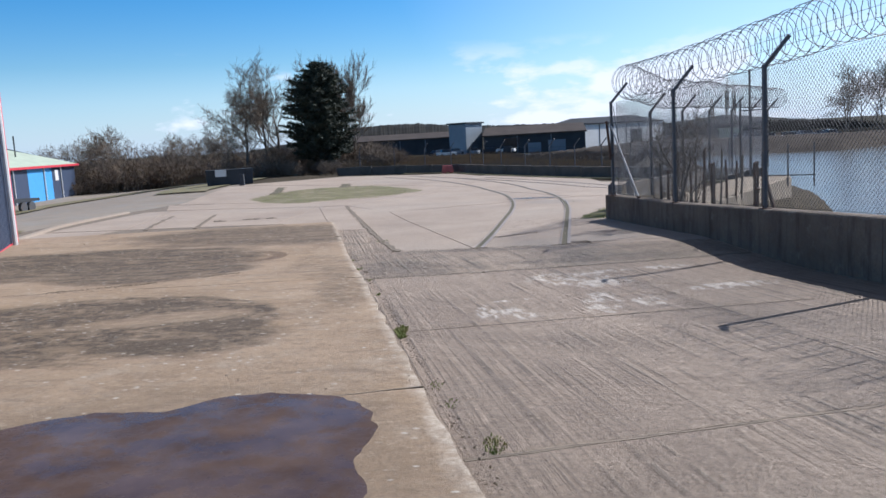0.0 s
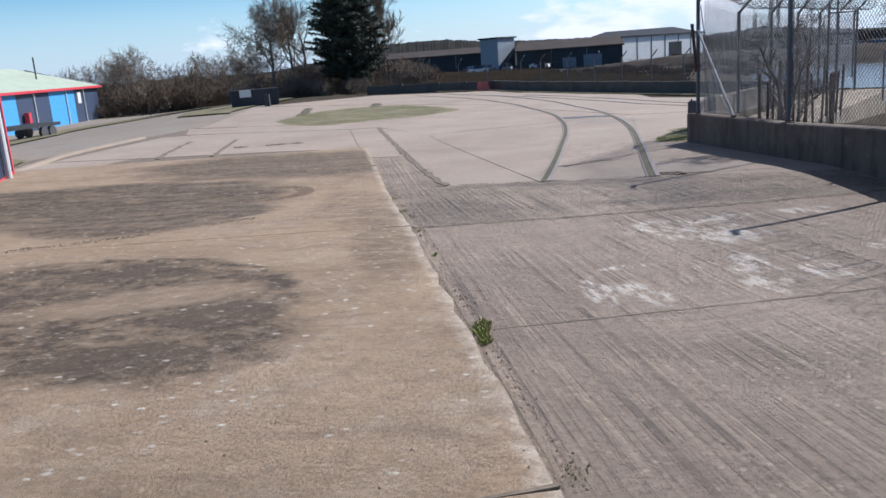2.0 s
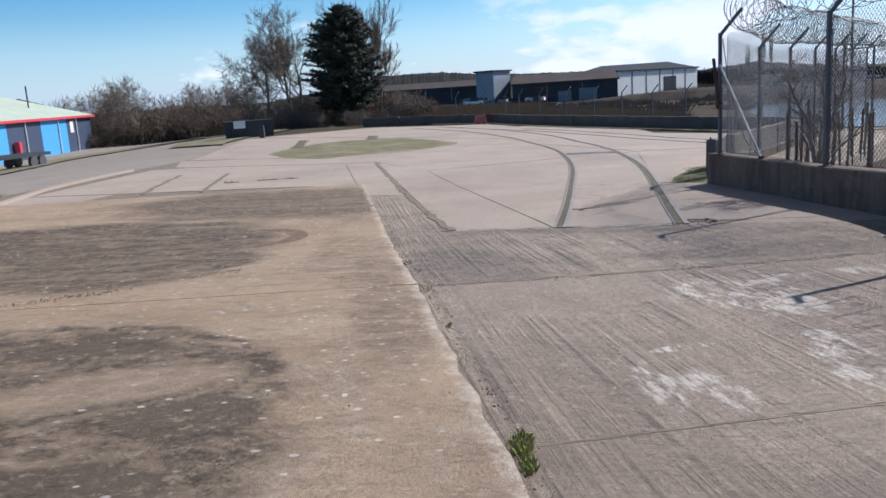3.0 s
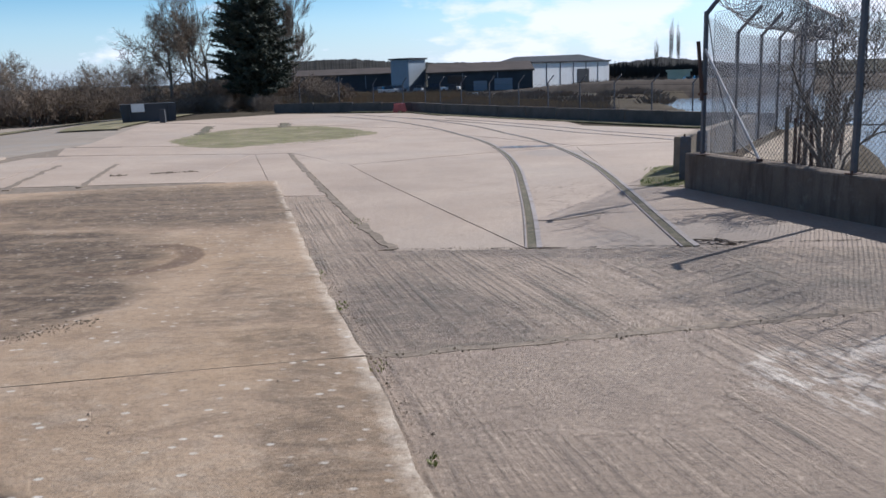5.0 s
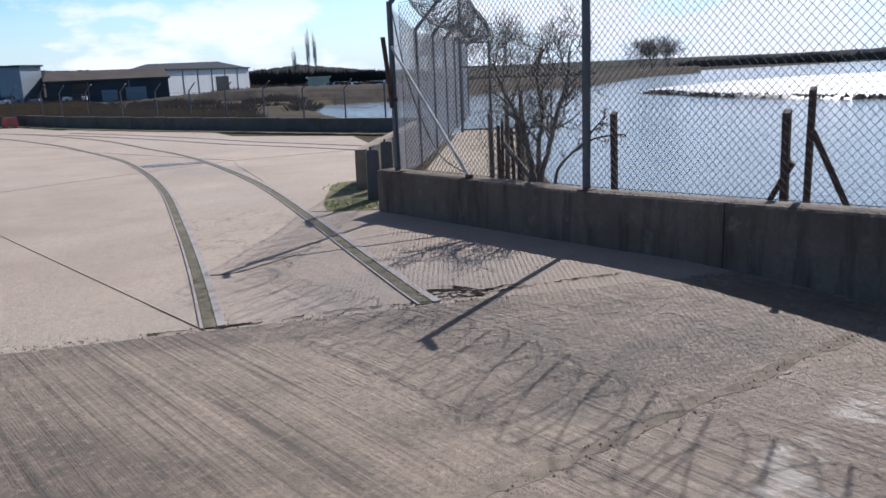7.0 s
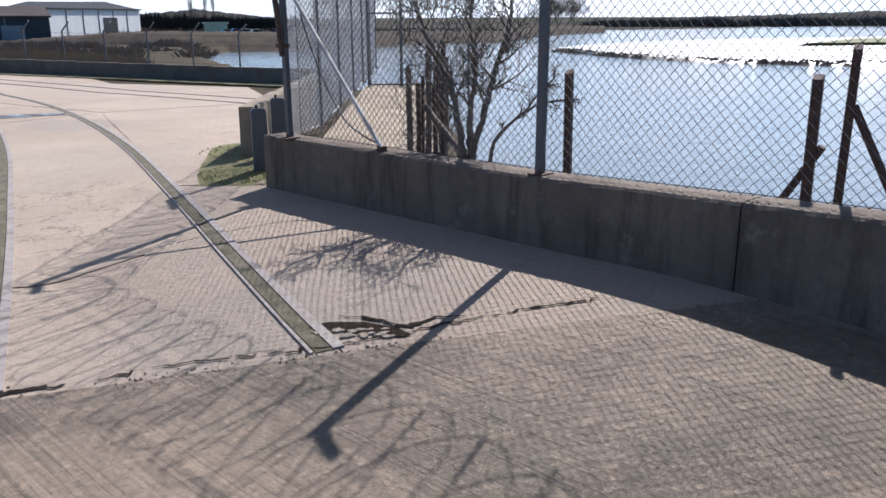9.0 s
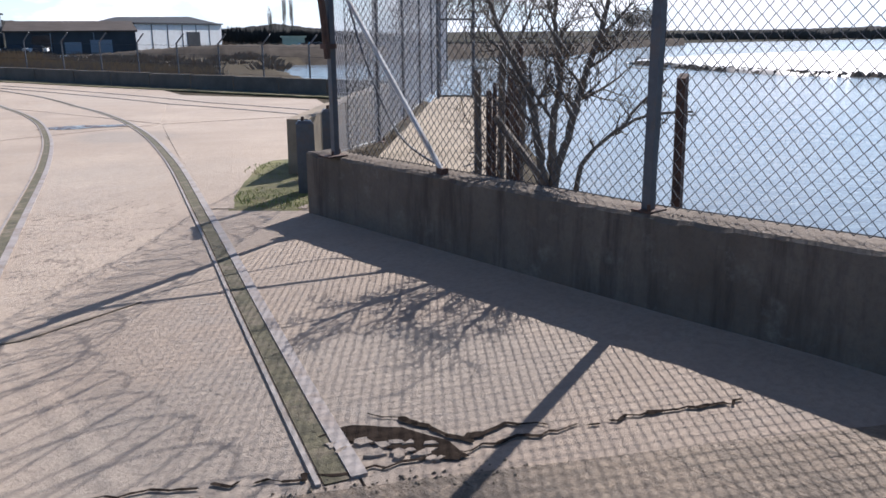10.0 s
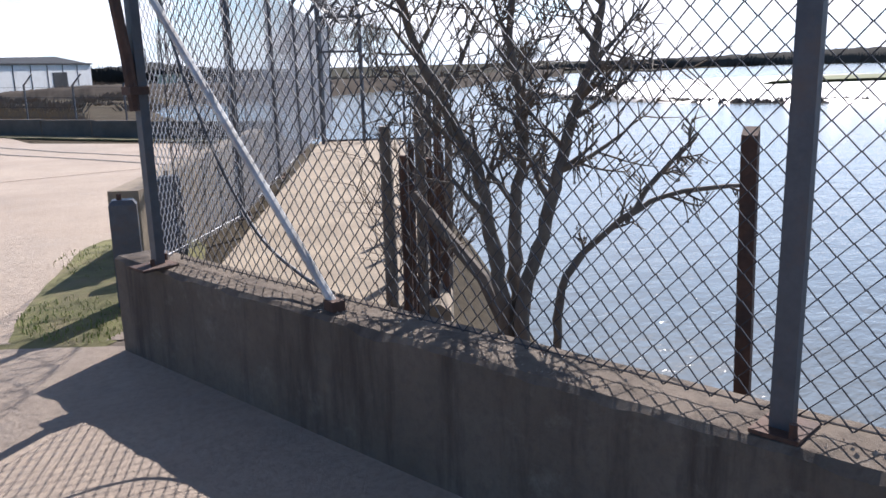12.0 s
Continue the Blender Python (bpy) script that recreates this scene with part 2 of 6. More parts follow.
def mat_grey_slab(name, lo, hi, groove=0.5, paint=True, moss=False):
    """Brushed concrete with grooves along the joints."""
    m = Mat(name, 0.68, spec=0.5)
    al = m.mapping((1, 1, 1), rot=(0, 0, -TURN_SLAB))
    st = m.node("ShaderNodeMapping", Vector=al, Scale=(20.0, 0.2, 1.0)).outputs[0]
    lines = m.noise(1.0, 3, 0.6, vec=st, dist=0.15)
    st2 = m.node("ShaderNodeMapping", Vector=al, Scale=(42.0, 0.8, 1.0)).outputs[0]
    fine = m.noise(1.0, 3, 0.7, vec=st2)
    area = m.ramp(m.noise(0.5, 5, 0.65, dist=0.8), 0.4, 0.58, 0.12, 1.0)
    c = m.mix(m.ramp(m.noise(0.7, 7, 0.65), 0.3, 0.7), lo, hi)
    c = m.mix(m.ramp(m.noise(1.9, 7, 0.7, dist=0.5), 0.5, 0.75, 0, 0.5), c, [k * 0.72 for k in lo])
    c = m.mix(m.math('MULTIPLY', m.math('MULTIPLY', m.ramp(lines, 0.555, 0.61), area), 0.95 * groove), c, [k * 0.33 for k in lo])
    c = m.mix(m.math('MULTIPLY', m.math('MULTIPLY', m.ramp(lines, 0.43, 0.36), area), 0.8 * groove), c, [min(1, k * 1.3) for k in hi])
    c = m.mix(m.ramp(m.noise(0.42, 6, 0.65, dist=0.6), 0.5, 0.62, 0, 0.45), c, [k * 0.62 for k in lo])
    c = m.mix(m.ramp(m.noise(6.5, 6, 0.8), 0.57, 0.66, 0, 0.6), c, [min(1, k * 1.35) for k in hi])
    c = m.mix(m.math('MULTIPLY', m.ramp(m.noise(24, 6, 0.85), 0.47, 0.62), 0.6), c, [k * 0.5 for k in lo])
    vo = m.node("ShaderNodeTexVoronoi", Vector=m.co, Scale=13.0, Randomness=1.0)
    fleck = m.math('MULTIPLY', m.ramp(vo.outputs["Distance"], 0.14, 0.22, 1, 0), m.ramp(m.noise(1.7, 4, 0.6), 0.47, 0.58))
    c = m.mix(m.math('MULTIPLY', fleck, 0.5), c, [min(1, k * 1.5) for k in hi])
    if paint:
        # scraped remains of white road paint
        p = m.math('MAXIMUM', m.spot(0.76, 8.97, 0.26, 0.07, 0.25, turn=0.35, nscale=3.0), m.spot(0.44, 8.25, 0.12, 0.5, 0.35, nscale=3.0))
        for px, py, rx, ry, tn in ((0.75, 8.1, 0.2, 0.38, 0.1), (1.75, 10.5, 0.65, 0.75, 0.4), (1.72, 8.6, 0.22, 0.8, -0.15), (2.24, 8.7, 0.2, 0.4, 0.0), (2.2, 11.2, 0.5, 0.15, 0.2), (3.5, 9.6, 0.75, 0.22, 0.3), (3.2, 11.4, 0.4, 0.2, 0.2)):
            p = m.math('MAXIMUM', p, m.math('MULTIPLY', m.spot(px, py, rx, ry, 0.45, turn=tn, nscale=2.6), 0.9))
        st3 = m.node("ShaderNodeMapping", Vector=al, Scale=(7.0, 2.2, 1.0)).outputs[0]
        p = m.math('MULTIPLY', p, m.ramp(m.noise(1.3, 7, 0.75, vec=st3), 0.48, 0.58))
        c = m.mix(m.math('MULTIPLY', p, 0.78), c, (0.70, 0.625, 0.53))
    if moss:
        c = m.mix(m.ramp(m.noise(1.2, 6, 0.7), 0.5, 0.68, 0, 0.55), c, (0.10, 0.085, 0.055))
        soil = m.math('MAXIMUM', m.math('MULTIPLY', m.spot(3.9, 13.0, 1.1, 0.45, 0.4, turn=-0.5, nscale=1.4), 0.6), m.spot(2.4, 12.5, 1.6, 0.35, 0.4, nscale=1.6))
        soil = m.math('MAXIMUM', soil, m.math('MAXIMUM', m.spot(-0.7, 12.6, 0.75, 1.4, 0.4, turn=0.3, nscale=1.5), m.spot(1.4, 14.6, 1.8, 0.45, 0.4, turn=-0.4, nscale=1.5)))
        c = m.mix(m.math('MULTIPLY', m.math('MULTIPLY', soil, m.ramp(m.noise(4, 6, 0.75), 0.36, 0.6, 0.35, 1.0)), 0.75), c, (0.105, 0.078, 0.052))
    if moss:
        c = m.mix(m.ramp(m.noise(15, 7, 0.88), 0.52, 0.6, 0, 0.4), c, [min(1, k * 1.4) for k in hi])
        m.bump(m.noise(13, 6, 0.85), 0.45, 0.025)
    m.color(c)
    m.bump(m.math('MULTIPLY', lines, area), 1.0 * groove, 0.06)
    m.bump(m.math('MULTIPLY', fine, area), 0.6 * groove, 0.014)
    m.bump(m.noise(38, 6, 0.85), 1.0, 0.02)
    return m.m


def mat_pale_slab():
    m = Mat("pale_smooth_concrete", 0.85, spec=0.35)
    c = m.mix(m.ramp(m.noise(0.45, 7, 0.6), 0.3, 0.7), (0.328, 0.257, 0.196), (0.43, 0.344, 0.264))
    c = m.mix(m.ramp(m.noise(1.6, 8, 0.72, dist=0.7), 0.54, 0.75, 0, 0.5), c, (0.31, 0.28, 0.24))
    c = m.mix(m.ramp(m.noise(0.12, 4, 0.6), 0.5, 0.65, 0, 0.35), c, (0.36, 0.32, 0.27))
    c = m.mix(m.math('MULTIPLY', m.spot(4.0, 29.5, 1.1, 1.7, 0.2), 0.55), c, (0.24, 0.215, 0.185))
    c = m.mix(m.math('MULTIPLY', m.spot(2.4, 15.2, 1.4, 0.8, 0.4), 0.4), c, (0.27, 0.245, 0.21))
    c = m.mix(m.math('MULTIPLY', m.ramp(m.noise(24, 6, 0.85), 0.46, 0.6), 0.45), c, (0.21, 0.17, 0.14))
    wob = m.node("ShaderNodeVectorMath")
    wob.operation = 'ADD'
    m.l.new(m.co, wob.inputs[0])
    shift = m.node("ShaderNodeTexNoise", Vector=m.co, Scale=3.0, Detail=4.0).outputs["Color"]
    m.l.new(m.node("ShaderNodeVectorMath", Vector=shift).outputs[0], wob.inputs[1])
    craze = m.node("ShaderNodeTexVoronoi", Vector=wob.outputs[0], Scale=2.2)
    craze.feature = 'DISTANCE_TO_EDGE'
    lines = m.math('MULTIPLY', m.ramp(craze.outputs["Distance"], 0.012, 0.03, 1, 0), m.spot(1.9, 19.5, 0.9, 2.0, 0.4, turn=-0.3))
    c = m.mix(m.math('MULTIPLY', lines, 0.7), c, (0.13, 0.10, 0.08))
    c = m.mix(m.ramp(m.noise(4.5, 7, 0.78, dist=0.6), 0.55, 0.66, 0, 0.45), c, (0.25, 0.2, 0.155))
    c = m.mix(m.ramp(m.noise(0.3, 6, 0.7, dist=1.0), 0.54, 0.64, 0, 0.3), c, (0.25, 0.2, 0.16))
    m.color(c)
    m.bump(m.noise(9, 6, 0.7), 0.5, 0.03)
    m.bump(m.noise(40, 6, 0.85), 0.8, 0.012)
    return m.m


def mat_ground():
    """Land under and round the yard: asphalt track, worn verges, rough dry grass farther out."""
    m = Mat("rough_ground", 1.0, spec=0.03)
    grass = m.mix(m.ramp(m.noise(0.5, 7, 0.7), 0.35, 0.7), (0.056, 0.047, 0.035), (0.095, 0.08, 0.058))
    grass = m.mix(m.ramp(m.noise(6, 5, 0.75), 0.45, 0.75, 0, 0.6), grass, (0.115, 0.094, 0.067))
    woods = m.mix(m.ramp(m.noise(0.05, 6, 0.7), 0.35, 0.7), (0.032, 0.03, 0.022), (0.062, 0.056, 0.04))
    m.color(m.mix(m.spot(0, 70, 125, 105, 0.15, nscale=0.05), woods, grass))
    m.bump(m.noise(8, 6, 0.8), 0.7, 0.06)
    return m.m


MAT = {}
MAT["tan"] = mat_tan_slab()
MAT["grey"] = mat_grey_slab("brushed_grey_concrete", (0.268, 0.196, 0.135), (0.378, 0.284, 0.2), 0.75)
MAT["patch"] = mat_grey_slab("dark_brushed_concrete", (0.255, 0.188, 0.128), (0.366, 0.275, 0.191), 0.85, False, True)
MAT["pale"] = mat_pale_slab()
MAT["ground"] = mat_ground()


def mat_wall():
    m = Mat("cast_concrete_wall", 0.92, spec=0.3)
    c = m.mix(m.ramp(m.noise(1.3, 7, 0.65), 0.3, 0.7), (0.135, 0.105, 0.078), (0.225, 0.18, 0.138))
    run = m.noise(1.0, 6, 0.7, vec=m.mapping((5.0, 5.0, 0.7)))
    c = m.mix(m.ramp(run, 0.5, 0.66, 0, 0.75), c, (0.07, 0.053, 0.042))
    c = m.mix(m.ramp(m.noise(3.2, 7, 0.75), 0.56, 0.7, 0, 0.55), c, (0.31, 0.275, 0.225))
    c = m.mix(m.math('MULTIPLY', m.ramp(m.noise(28, 6, 0.85), 0.47, 0.64), 0.45), c, (0.10, 0.085, 0.07))
    m.color(c)
    m.bump(m.noise(5, 7, 0.7), 0.4, 0.02)
    m.bump(m.noise(45, 6, 0.85), 0.8, 0.01)
    return m.m


MAT["wall"] = mat_wall()
# same wire as MAT galv, painted paler for the sun on the quay fence
MAT["galv_sunlit"] = mat_plain("sunlit_galvanised_wire", (0.55, 0.55, 0.55), 0.15, 20, 0.5, 0.3, bump=0)
MAT["bank"] = mat_plain("dark_earth_bank", (0.075, 0.063, 0.052), 0.3, 0.4, 1.0, bump=0.5, fine=4, spec=0.03)
MAT["backwall"] = mat_plain("weathered_wall", (0.115, 0.103, 0.09), 0.25, 1.2, 0.95, bump=0.3, fine=20, spec=0.1)
MAT["post"] = mat_plain("painted_steel_post", (0.10, 0.105, 0.115), 0.2, 9, 0.55, 0.3, bump=0.1, dirt=(0.13, 0.10, 0.085))
MAT["rust"] = mat_plain("rusty_steel", (0.10, 0.055, 0.038), 0.4, 12, 0.8, 0.2, bump=0.4, fine=90, dirt=(0.05, 0.035, 0.03))
# galvanised wire painted dark, as it looks against the bright sky
MAT["galv"] = mat_plain("backlit_galvanised_wire", (0.055, 0.055, 0.06), 0.2, 20, 0.65, 0.2, bump=0)
MAT["razor"] = mat_plain("razor_wire_steel", (0.085, 0.085, 0.09), 0.2, 20, 0.5, 0.4, bump=0)
MAT["pipe"] = mat_plain("pale_painted_pipe", (0.50, 0.49, 0.47), 0.2, 8, 0.5, 0.2, bump=0.05, dirt=(0.30, 0.26, 0.22))
MAT["rail"] = mat_plain("worn_rail_steel", (0.30, 0.262, 0.235), 0.25, 8, 0.7, 0.1, bump=0.1, dirt=(0.20, 0.15, 0.115))
# near-black colour stands in for the shade inside hollow and cracks
MAT["hollow"] = mat_plain("dark_hollow_shade", (0.03, 0.022, 0.017), 0.4, 14, 0.95, bump=0.6, fine=70, spec=0.03)
MAT["moss"] = mat_plain("moss_fill", (0.10, 0.088, 0.05), 0.5, 9, 0.95, bump=0.8, fine=70, dirt=(0.2, 0.16, 0.115))
MAT["jointdark"] = mat_plain("dirt_joint", (0.19, 0.15, 0.108), 0.45, 6, 0.95, bump=0.6, fine=60)
MAT["grassleaf"] = mat_plain("grass_blade", (0.20, 0.25, 0.06), 0.3, 5, 0.7, bump=0, dirt=(0.34, 0.3, 0.12))
MAT["verge"] = mat_plain("worn_verge", (0.17, 0.15, 0.07), 0.4, 1.4, 0.95, bump=0.8, fine=30, dirt=(0.26, 0.21, 0.13))
MAT["turf"] = mat_plain("mossy_turf", (0.15, 0.14, 0.05), 0.45, 5, 0.95, bump=0.9, fine=55, dirt=(0.18, 0.145, 0.075))
MAT["asphalt"] = mat_plain("grey_asphalt", (0.265, 0.218, 0.165), 0.18, 0.8, 0.9, bump=0.5, fine=60, dirt=(0.25, 0.225, 0.19))
MAT["bark"] = mat_plain("grey_brown_bark", (0.165, 0.135, 0.105), 0.35, 9, 0.9, bump=0.5, fine=40)
MAT["twig"] = mat_plain("bare_twigs", (0.2, 0.158, 0.12), 0.3, 3, 0.9, bump=0, spec=0.03)
MAT["needle"] = mat_plain("dark_needles", (0.044, 0.053, 0.033), 0.45, 2, 0.8, bump=0)
MAT["reed"] = mat_plain("dry_reed", (0.27, 0.19, 0.11), 0.3, 1.5, 0.9, bump=0, spec=0.03)
MAT["hill"] = mat_plain("far_woodland", (0.034, 0.033, 0.03), 0.35, 0.05, 0.95, bump=0, spec=0.03)
MAT["farscrub"] = mat_plain("distant_scrub", (0.075, 0.072, 0.066), 0.3, 0.1, 0.95, bump=0, spec=0.03)


# ---- geometry helpers ----
class Geo:
    """Vertices and faces gathered for one mesh."""

    def __init__(self):
        self.v, self.f = [], []

    def add(self, verts, faces):
        k = len(self.v)
        self.v += [tuple(p) for p in verts]
        self.f += [tuple(i + k for i in f) for f in faces]

    def box(self, cx, cy, cz, sx, sy, sz, m=None, taper=1.0):
        """A box on its base centre (cx, cy, cz)."""
        p = []
        for z, k in ((0, 1.0), (sz, taper)):
            p += [Vector((sx / 2 * a * k, sy / 2 * b * k, z)) for a, b in ((-1, -1), (1, -1), (1, 1), (-1, 1))]
        p = [(m @ q if m else q) + Vector((cx, cy, cz)) for q in p]
        self.add(p, [(3, 2, 1, 0), (4, 5, 6, 7), (0, 1, 5, 4), (1, 2, 6, 5), (2, 3, 7, 6), (3, 0, 4, 7)])

    def tube(self, pts, radii, n=6, cap=True):
        """A tube through points; radii: one number or one a point."""
        pts = [Vector(p) for p in pts]
        if not isinstance(radii, (list, tuple)):
            radii = [radii] * len(pts)
        rings = []
        up = Vector((0.13, 0.21, 0.97))
        for i, p in enumerate(pts):
            d = (pts[min(i + 1, len(pts) - 1)] - pts[max(i - 1, 0)])
            d = d.normalized() if d.length > 1e-9 else Vector((0, 0, 1))
            a = d.cross(up)
            a = a.normalized() if a.length > 0.05 else d.cross(Vector((1, 0, 0))).normalized()
            b = d.cross(a)
            rings.append([p + (a * math.cos(6.28319 * k / n) + b * math.sin(6.28319 * k / n)) * radii[i] for k in range(n)])
        verts = [q for r in rings for q in r]
        faces = []
        for i in range(len(pts) - 1):
            for k in range(n):
                faces.append((i * n + k, i * n + (k + 1) % n, (i + 1) * n + (k + 1) % n, (i + 1) * n + k))
        if cap:
            faces.append(tuple(range(n - 1, -1, -1)))
            faces.append(tuple((len(pts) - 1) * n + k for k in range(n)))
        self.add(verts, faces)

    def mesh(self, name, mat, smooth=False):
        me = bpy.data.meshes.new(name)
        me.from_pydata([tuple(p) for p in self.v], [], self.f)
        me.materials.append(mat)
        if smooth:
            me.polygons.foreach_set("use_smooth", [True] * len(me.polygons))
        me.update()
        return me


def part(name, geo, mat, parent=None, label="", smooth=False, kind=""):
    ob = new(name, geo.mesh(name, mat, smooth) if isinstance(geo, Geo) else geo)
    if parent is not None:
        ob.parent = parent
    return tagged(ob, label, kind=kind)


def thing(name, label, category, loc=(0, 0, 0), rz=0.0, group="", kind=""):
    ob = new(name)
    ob.empty_display_size = 0.1
    ob.matrix_basis = pose(*loc, 0, 0, rz)
    return tagged(ob, label, category, group, kind)


def single(name, geo, mat, label, category, smooth=False, group="", kind=""):
    return tagged(part(name, geo, mat, smooth=smooth), label, category, group, kind)


def smooth_step(a, b, v):
    k = min(1.0, max(0.0, (v - a) / (b - a)))
    return k * k * (3 - 2 * k)


def ground_z(x, y):
    """Height of the yard: it falls gently away from the start and towards the river."""
    xc, yc, xx = min(4.5, max(-1.5, x)), min(42.0, max(-30.0, y)), min(14.0, max(-30.0, x))
    h = 0.05 * xc * smooth_step(10.5, 14.5, y) * (1 - 0.8 * smooth_step(20, 32, y)) + 0.016 * max(0.0, yc - 15)
    h -= 1.65 * smooth_step(13, 36, -x) * smooth_step(15, 45, y)
    return h - 0.0227 * xx - 0.0401 * yc - 1.2 * smooth_step(80, 200, math.hypot(x, y))


def inside(poly, x, y):
    r = False
    for (x0, y0), (x1, y1) in zip(poly, poly[1:] + poly[:1]):
        if (y0 > y) != (y1 > y) and x < (x1 - x0) * (y - y0) / (y1 - y0) + x0:
            r = not r
    return r


def edge_distance(poly, x, y):
    best = 1e9
    for (x0, y0), (x1, y1) in zip(poly, poly[1:] + poly[:1]):
        dx, dy = x1 - x0, y1 - y0
        k = min(1.0, max(0.0, ((x - x0) * dx + (y - y0) * dy) / (dx * dx + dy * dy)))
        best = min(best, math.hypot(x - x0 - k * dx, y - y0 - k * dy))
    return best


def spline(points, step=0.4):
    """A smooth line through plan points, cut into even steps."""
    pts = [Vector((*p, 0)) if len(p) == 2 else Vector(p) for p in points]
    out = []
    for i in range(len(pts) - 1):
        a, b, c, d = pts[max(i - 1, 0)], pts[i], pts[i + 1], pts[min(i + 2, len(pts) - 1)]
        n = max(2, int((c - b).length / step))
        for k in range(n):
            t = k / n
            out.append(0.5 * (2 * b + (c - a) * t + (2 * a - 5 * b + 4 * c - d) * t * t + (3 * b - a - 3 * c + d) * t ** 3))
    out.append(pts[-1])
    return out


WATER = -2.5
RIVER = [(9.8, -400), (9.0, -20), (7.1, 4), (6.0, 12), (5.5, 15.8), (5.35, 17.4), (6.5, 19.3), (11.7, 27.0), (14.2, 31), (16.6, 40), (17.2, 46), (18.0, 54), (20.5, 66), (24.5, 84), (29, 100),
         (40, 105), (66, 108), (106, 136), (159, 155), (186, 118), (240, 60), (330, -60), (420, -400)]


def land_z(x, y):
    g = ground_z(x, y)
    if -15 < x < 600 and -420 < y < 170:
        d = edge_distance(RIVER, x, y)
        if inside(RIVER, x, y):
            return max(-3.6, min(g - 0.05, -0.75) - 1.3 * d)
        if math.hypot(x, y) > 70 and x > 24:
            return min(g, WATER + 0.35 + 0.35 * min(d, 6.0)) if x > 60 else min(g, WATER + 0.9 + 0.4 * min(d, 4.0))
        if y < 45 and x > 3.0 and d < 2.5:
            return min(g - 0.06, -0.45)
    return g - 0.06


# ---- the ground sheet, out to the horizon ----
def axis(lo, hi, mid_lo, mid_hi, step, grow=1.22):
    a = list(np.arange(mid_lo, mid_hi + 1e-6, step))
    s, v = step, mid_hi
    while v < hi:
        s *= grow
        v += s
        a.append(min(v, hi))
    s, v, left = step, mid_lo, []
    while v > lo:
        s *= grow
        v -= s
        left.append(max(v, lo))
    return left[::-1] + a


gx, gy = axis(-2500, 2500, -14, 18, 0.5, 1.13), axis(-1200, 3000, -2, 48, 0.7, 1.1)
g = Geo()
for yy in gy:
    for xx in gx:
        g.v.append((xx, yy, land_z(xx, yy)))
nx = len(gx)
for j in range(len(gy) - 1):
    for i in range(nx - 1):
        g.f.append((j * nx + i, j * nx + i + 1, (j + 1) * nx + i + 1, (j + 1) * nx + i))
single("ground", g, MAT["ground"], "rough dry grass and earth ground around the yard", "ground", True, kind="structure")

# ---- river ----
mw = Mat("river_water", 0.12, spec=0.5)
mw.color(mw.mix(mw.ramp(mw.noise(0.08, 4, 0.6), 0.35, 0.65), (0.10, 0.115, 0.12), (0.145, 0.15, 0.145)))
mw.b.inputs["IOR"].default_value = 1.33
mw.bump(mw.noise(1.0, 4, 0.6, vec=mw.mapping((1.0, 1.6, 1.0))), 0.3, 0.2)
mw.bump(mw.noise(5.0, 3, 0.6, vec=mw.mapping((1.0, 1.7, 1.0))), 0.22, 0.05)
g = Geo()
wx, wy = [5, 40, 120, 260, 600], [-420, -100, 0, 40, 90, 170]
for yy in wy:
    for xx in wx:
        g.v.append((xx, yy, WATER))
for j in range(len(wy) - 1):
    for i in range(len(wx) - 1):
        k = j * len(wx) + i
        g.f.append((k, k + 1, k + 1 + len(wx), k + len(wx)))
single("river_water", g, mw.m, "wide blue-grey tidal river with small ripples", "river", kind="structure")

mm = Mat("wet_mud", 0.32, spec=0.6)
mm.color(mm.mix(mm.ramp(mm.noise(0.3, 6, 0.7), 0.35, 0.7), (0.20, 0.175, 0.145), (0.34, 0.30, 0.25)))
mm.rough(mm.ramp(mm.noise(0.8, 5, 0.7), 0.3, 0.7, 0.22, 0.5))
mm.bump(mm.noise(1.2, 6, 0.7), 0.5, 0.12)
mud_line = spline([(63, 79), (59, 66), (57, 55), (61, 44), (70, 25), (85, -10), (100, -60)], 1.2)
mud_back = spline([(63, 80), (80, 92), (110, 100), (150, 90), (185, 50), (210, 0), (230, -60)], 3.0)
g = Geo()
rows = 16
random.seed(5)
for i, p in enumerate(mud_line):
    q = mud_back[min(len(mud_back) - 1, int(i * len(mud_back) / len(mud_line)))]
    for k in range(rows):
        t = k / (rows - 1)
        c = p.lerp(q, t ** 1.5)
        lump = 0.16 * (1 if k in (1, 2) else 0) * (0.4 + 1.2 * random.random())
        z = WATER - 0.15 if k == 0 else WATER + 0.06 + lump + 0.04 * noise.noise(c * 0.3)
        if k == rows - 1:
            z = WATER - 0.2
        g.v.append((c.x + (0.7 * noise.noise(Vector((i * 0.7, 3.0, 0))) if k < 3 else 0), c.y, z))
for i in range(len(mud_line) - 1):
    for k in range(rows - 1):
        a = i * rows + k
        g.f.append((a, a + 1, a + rows + 1, a + rows))
single("mudflat", g, mm.m, "wet shining mudflat with a broken dark edge", "mudflat", True, kind="structure")
g = Geo()
rnd = random.Random(71)
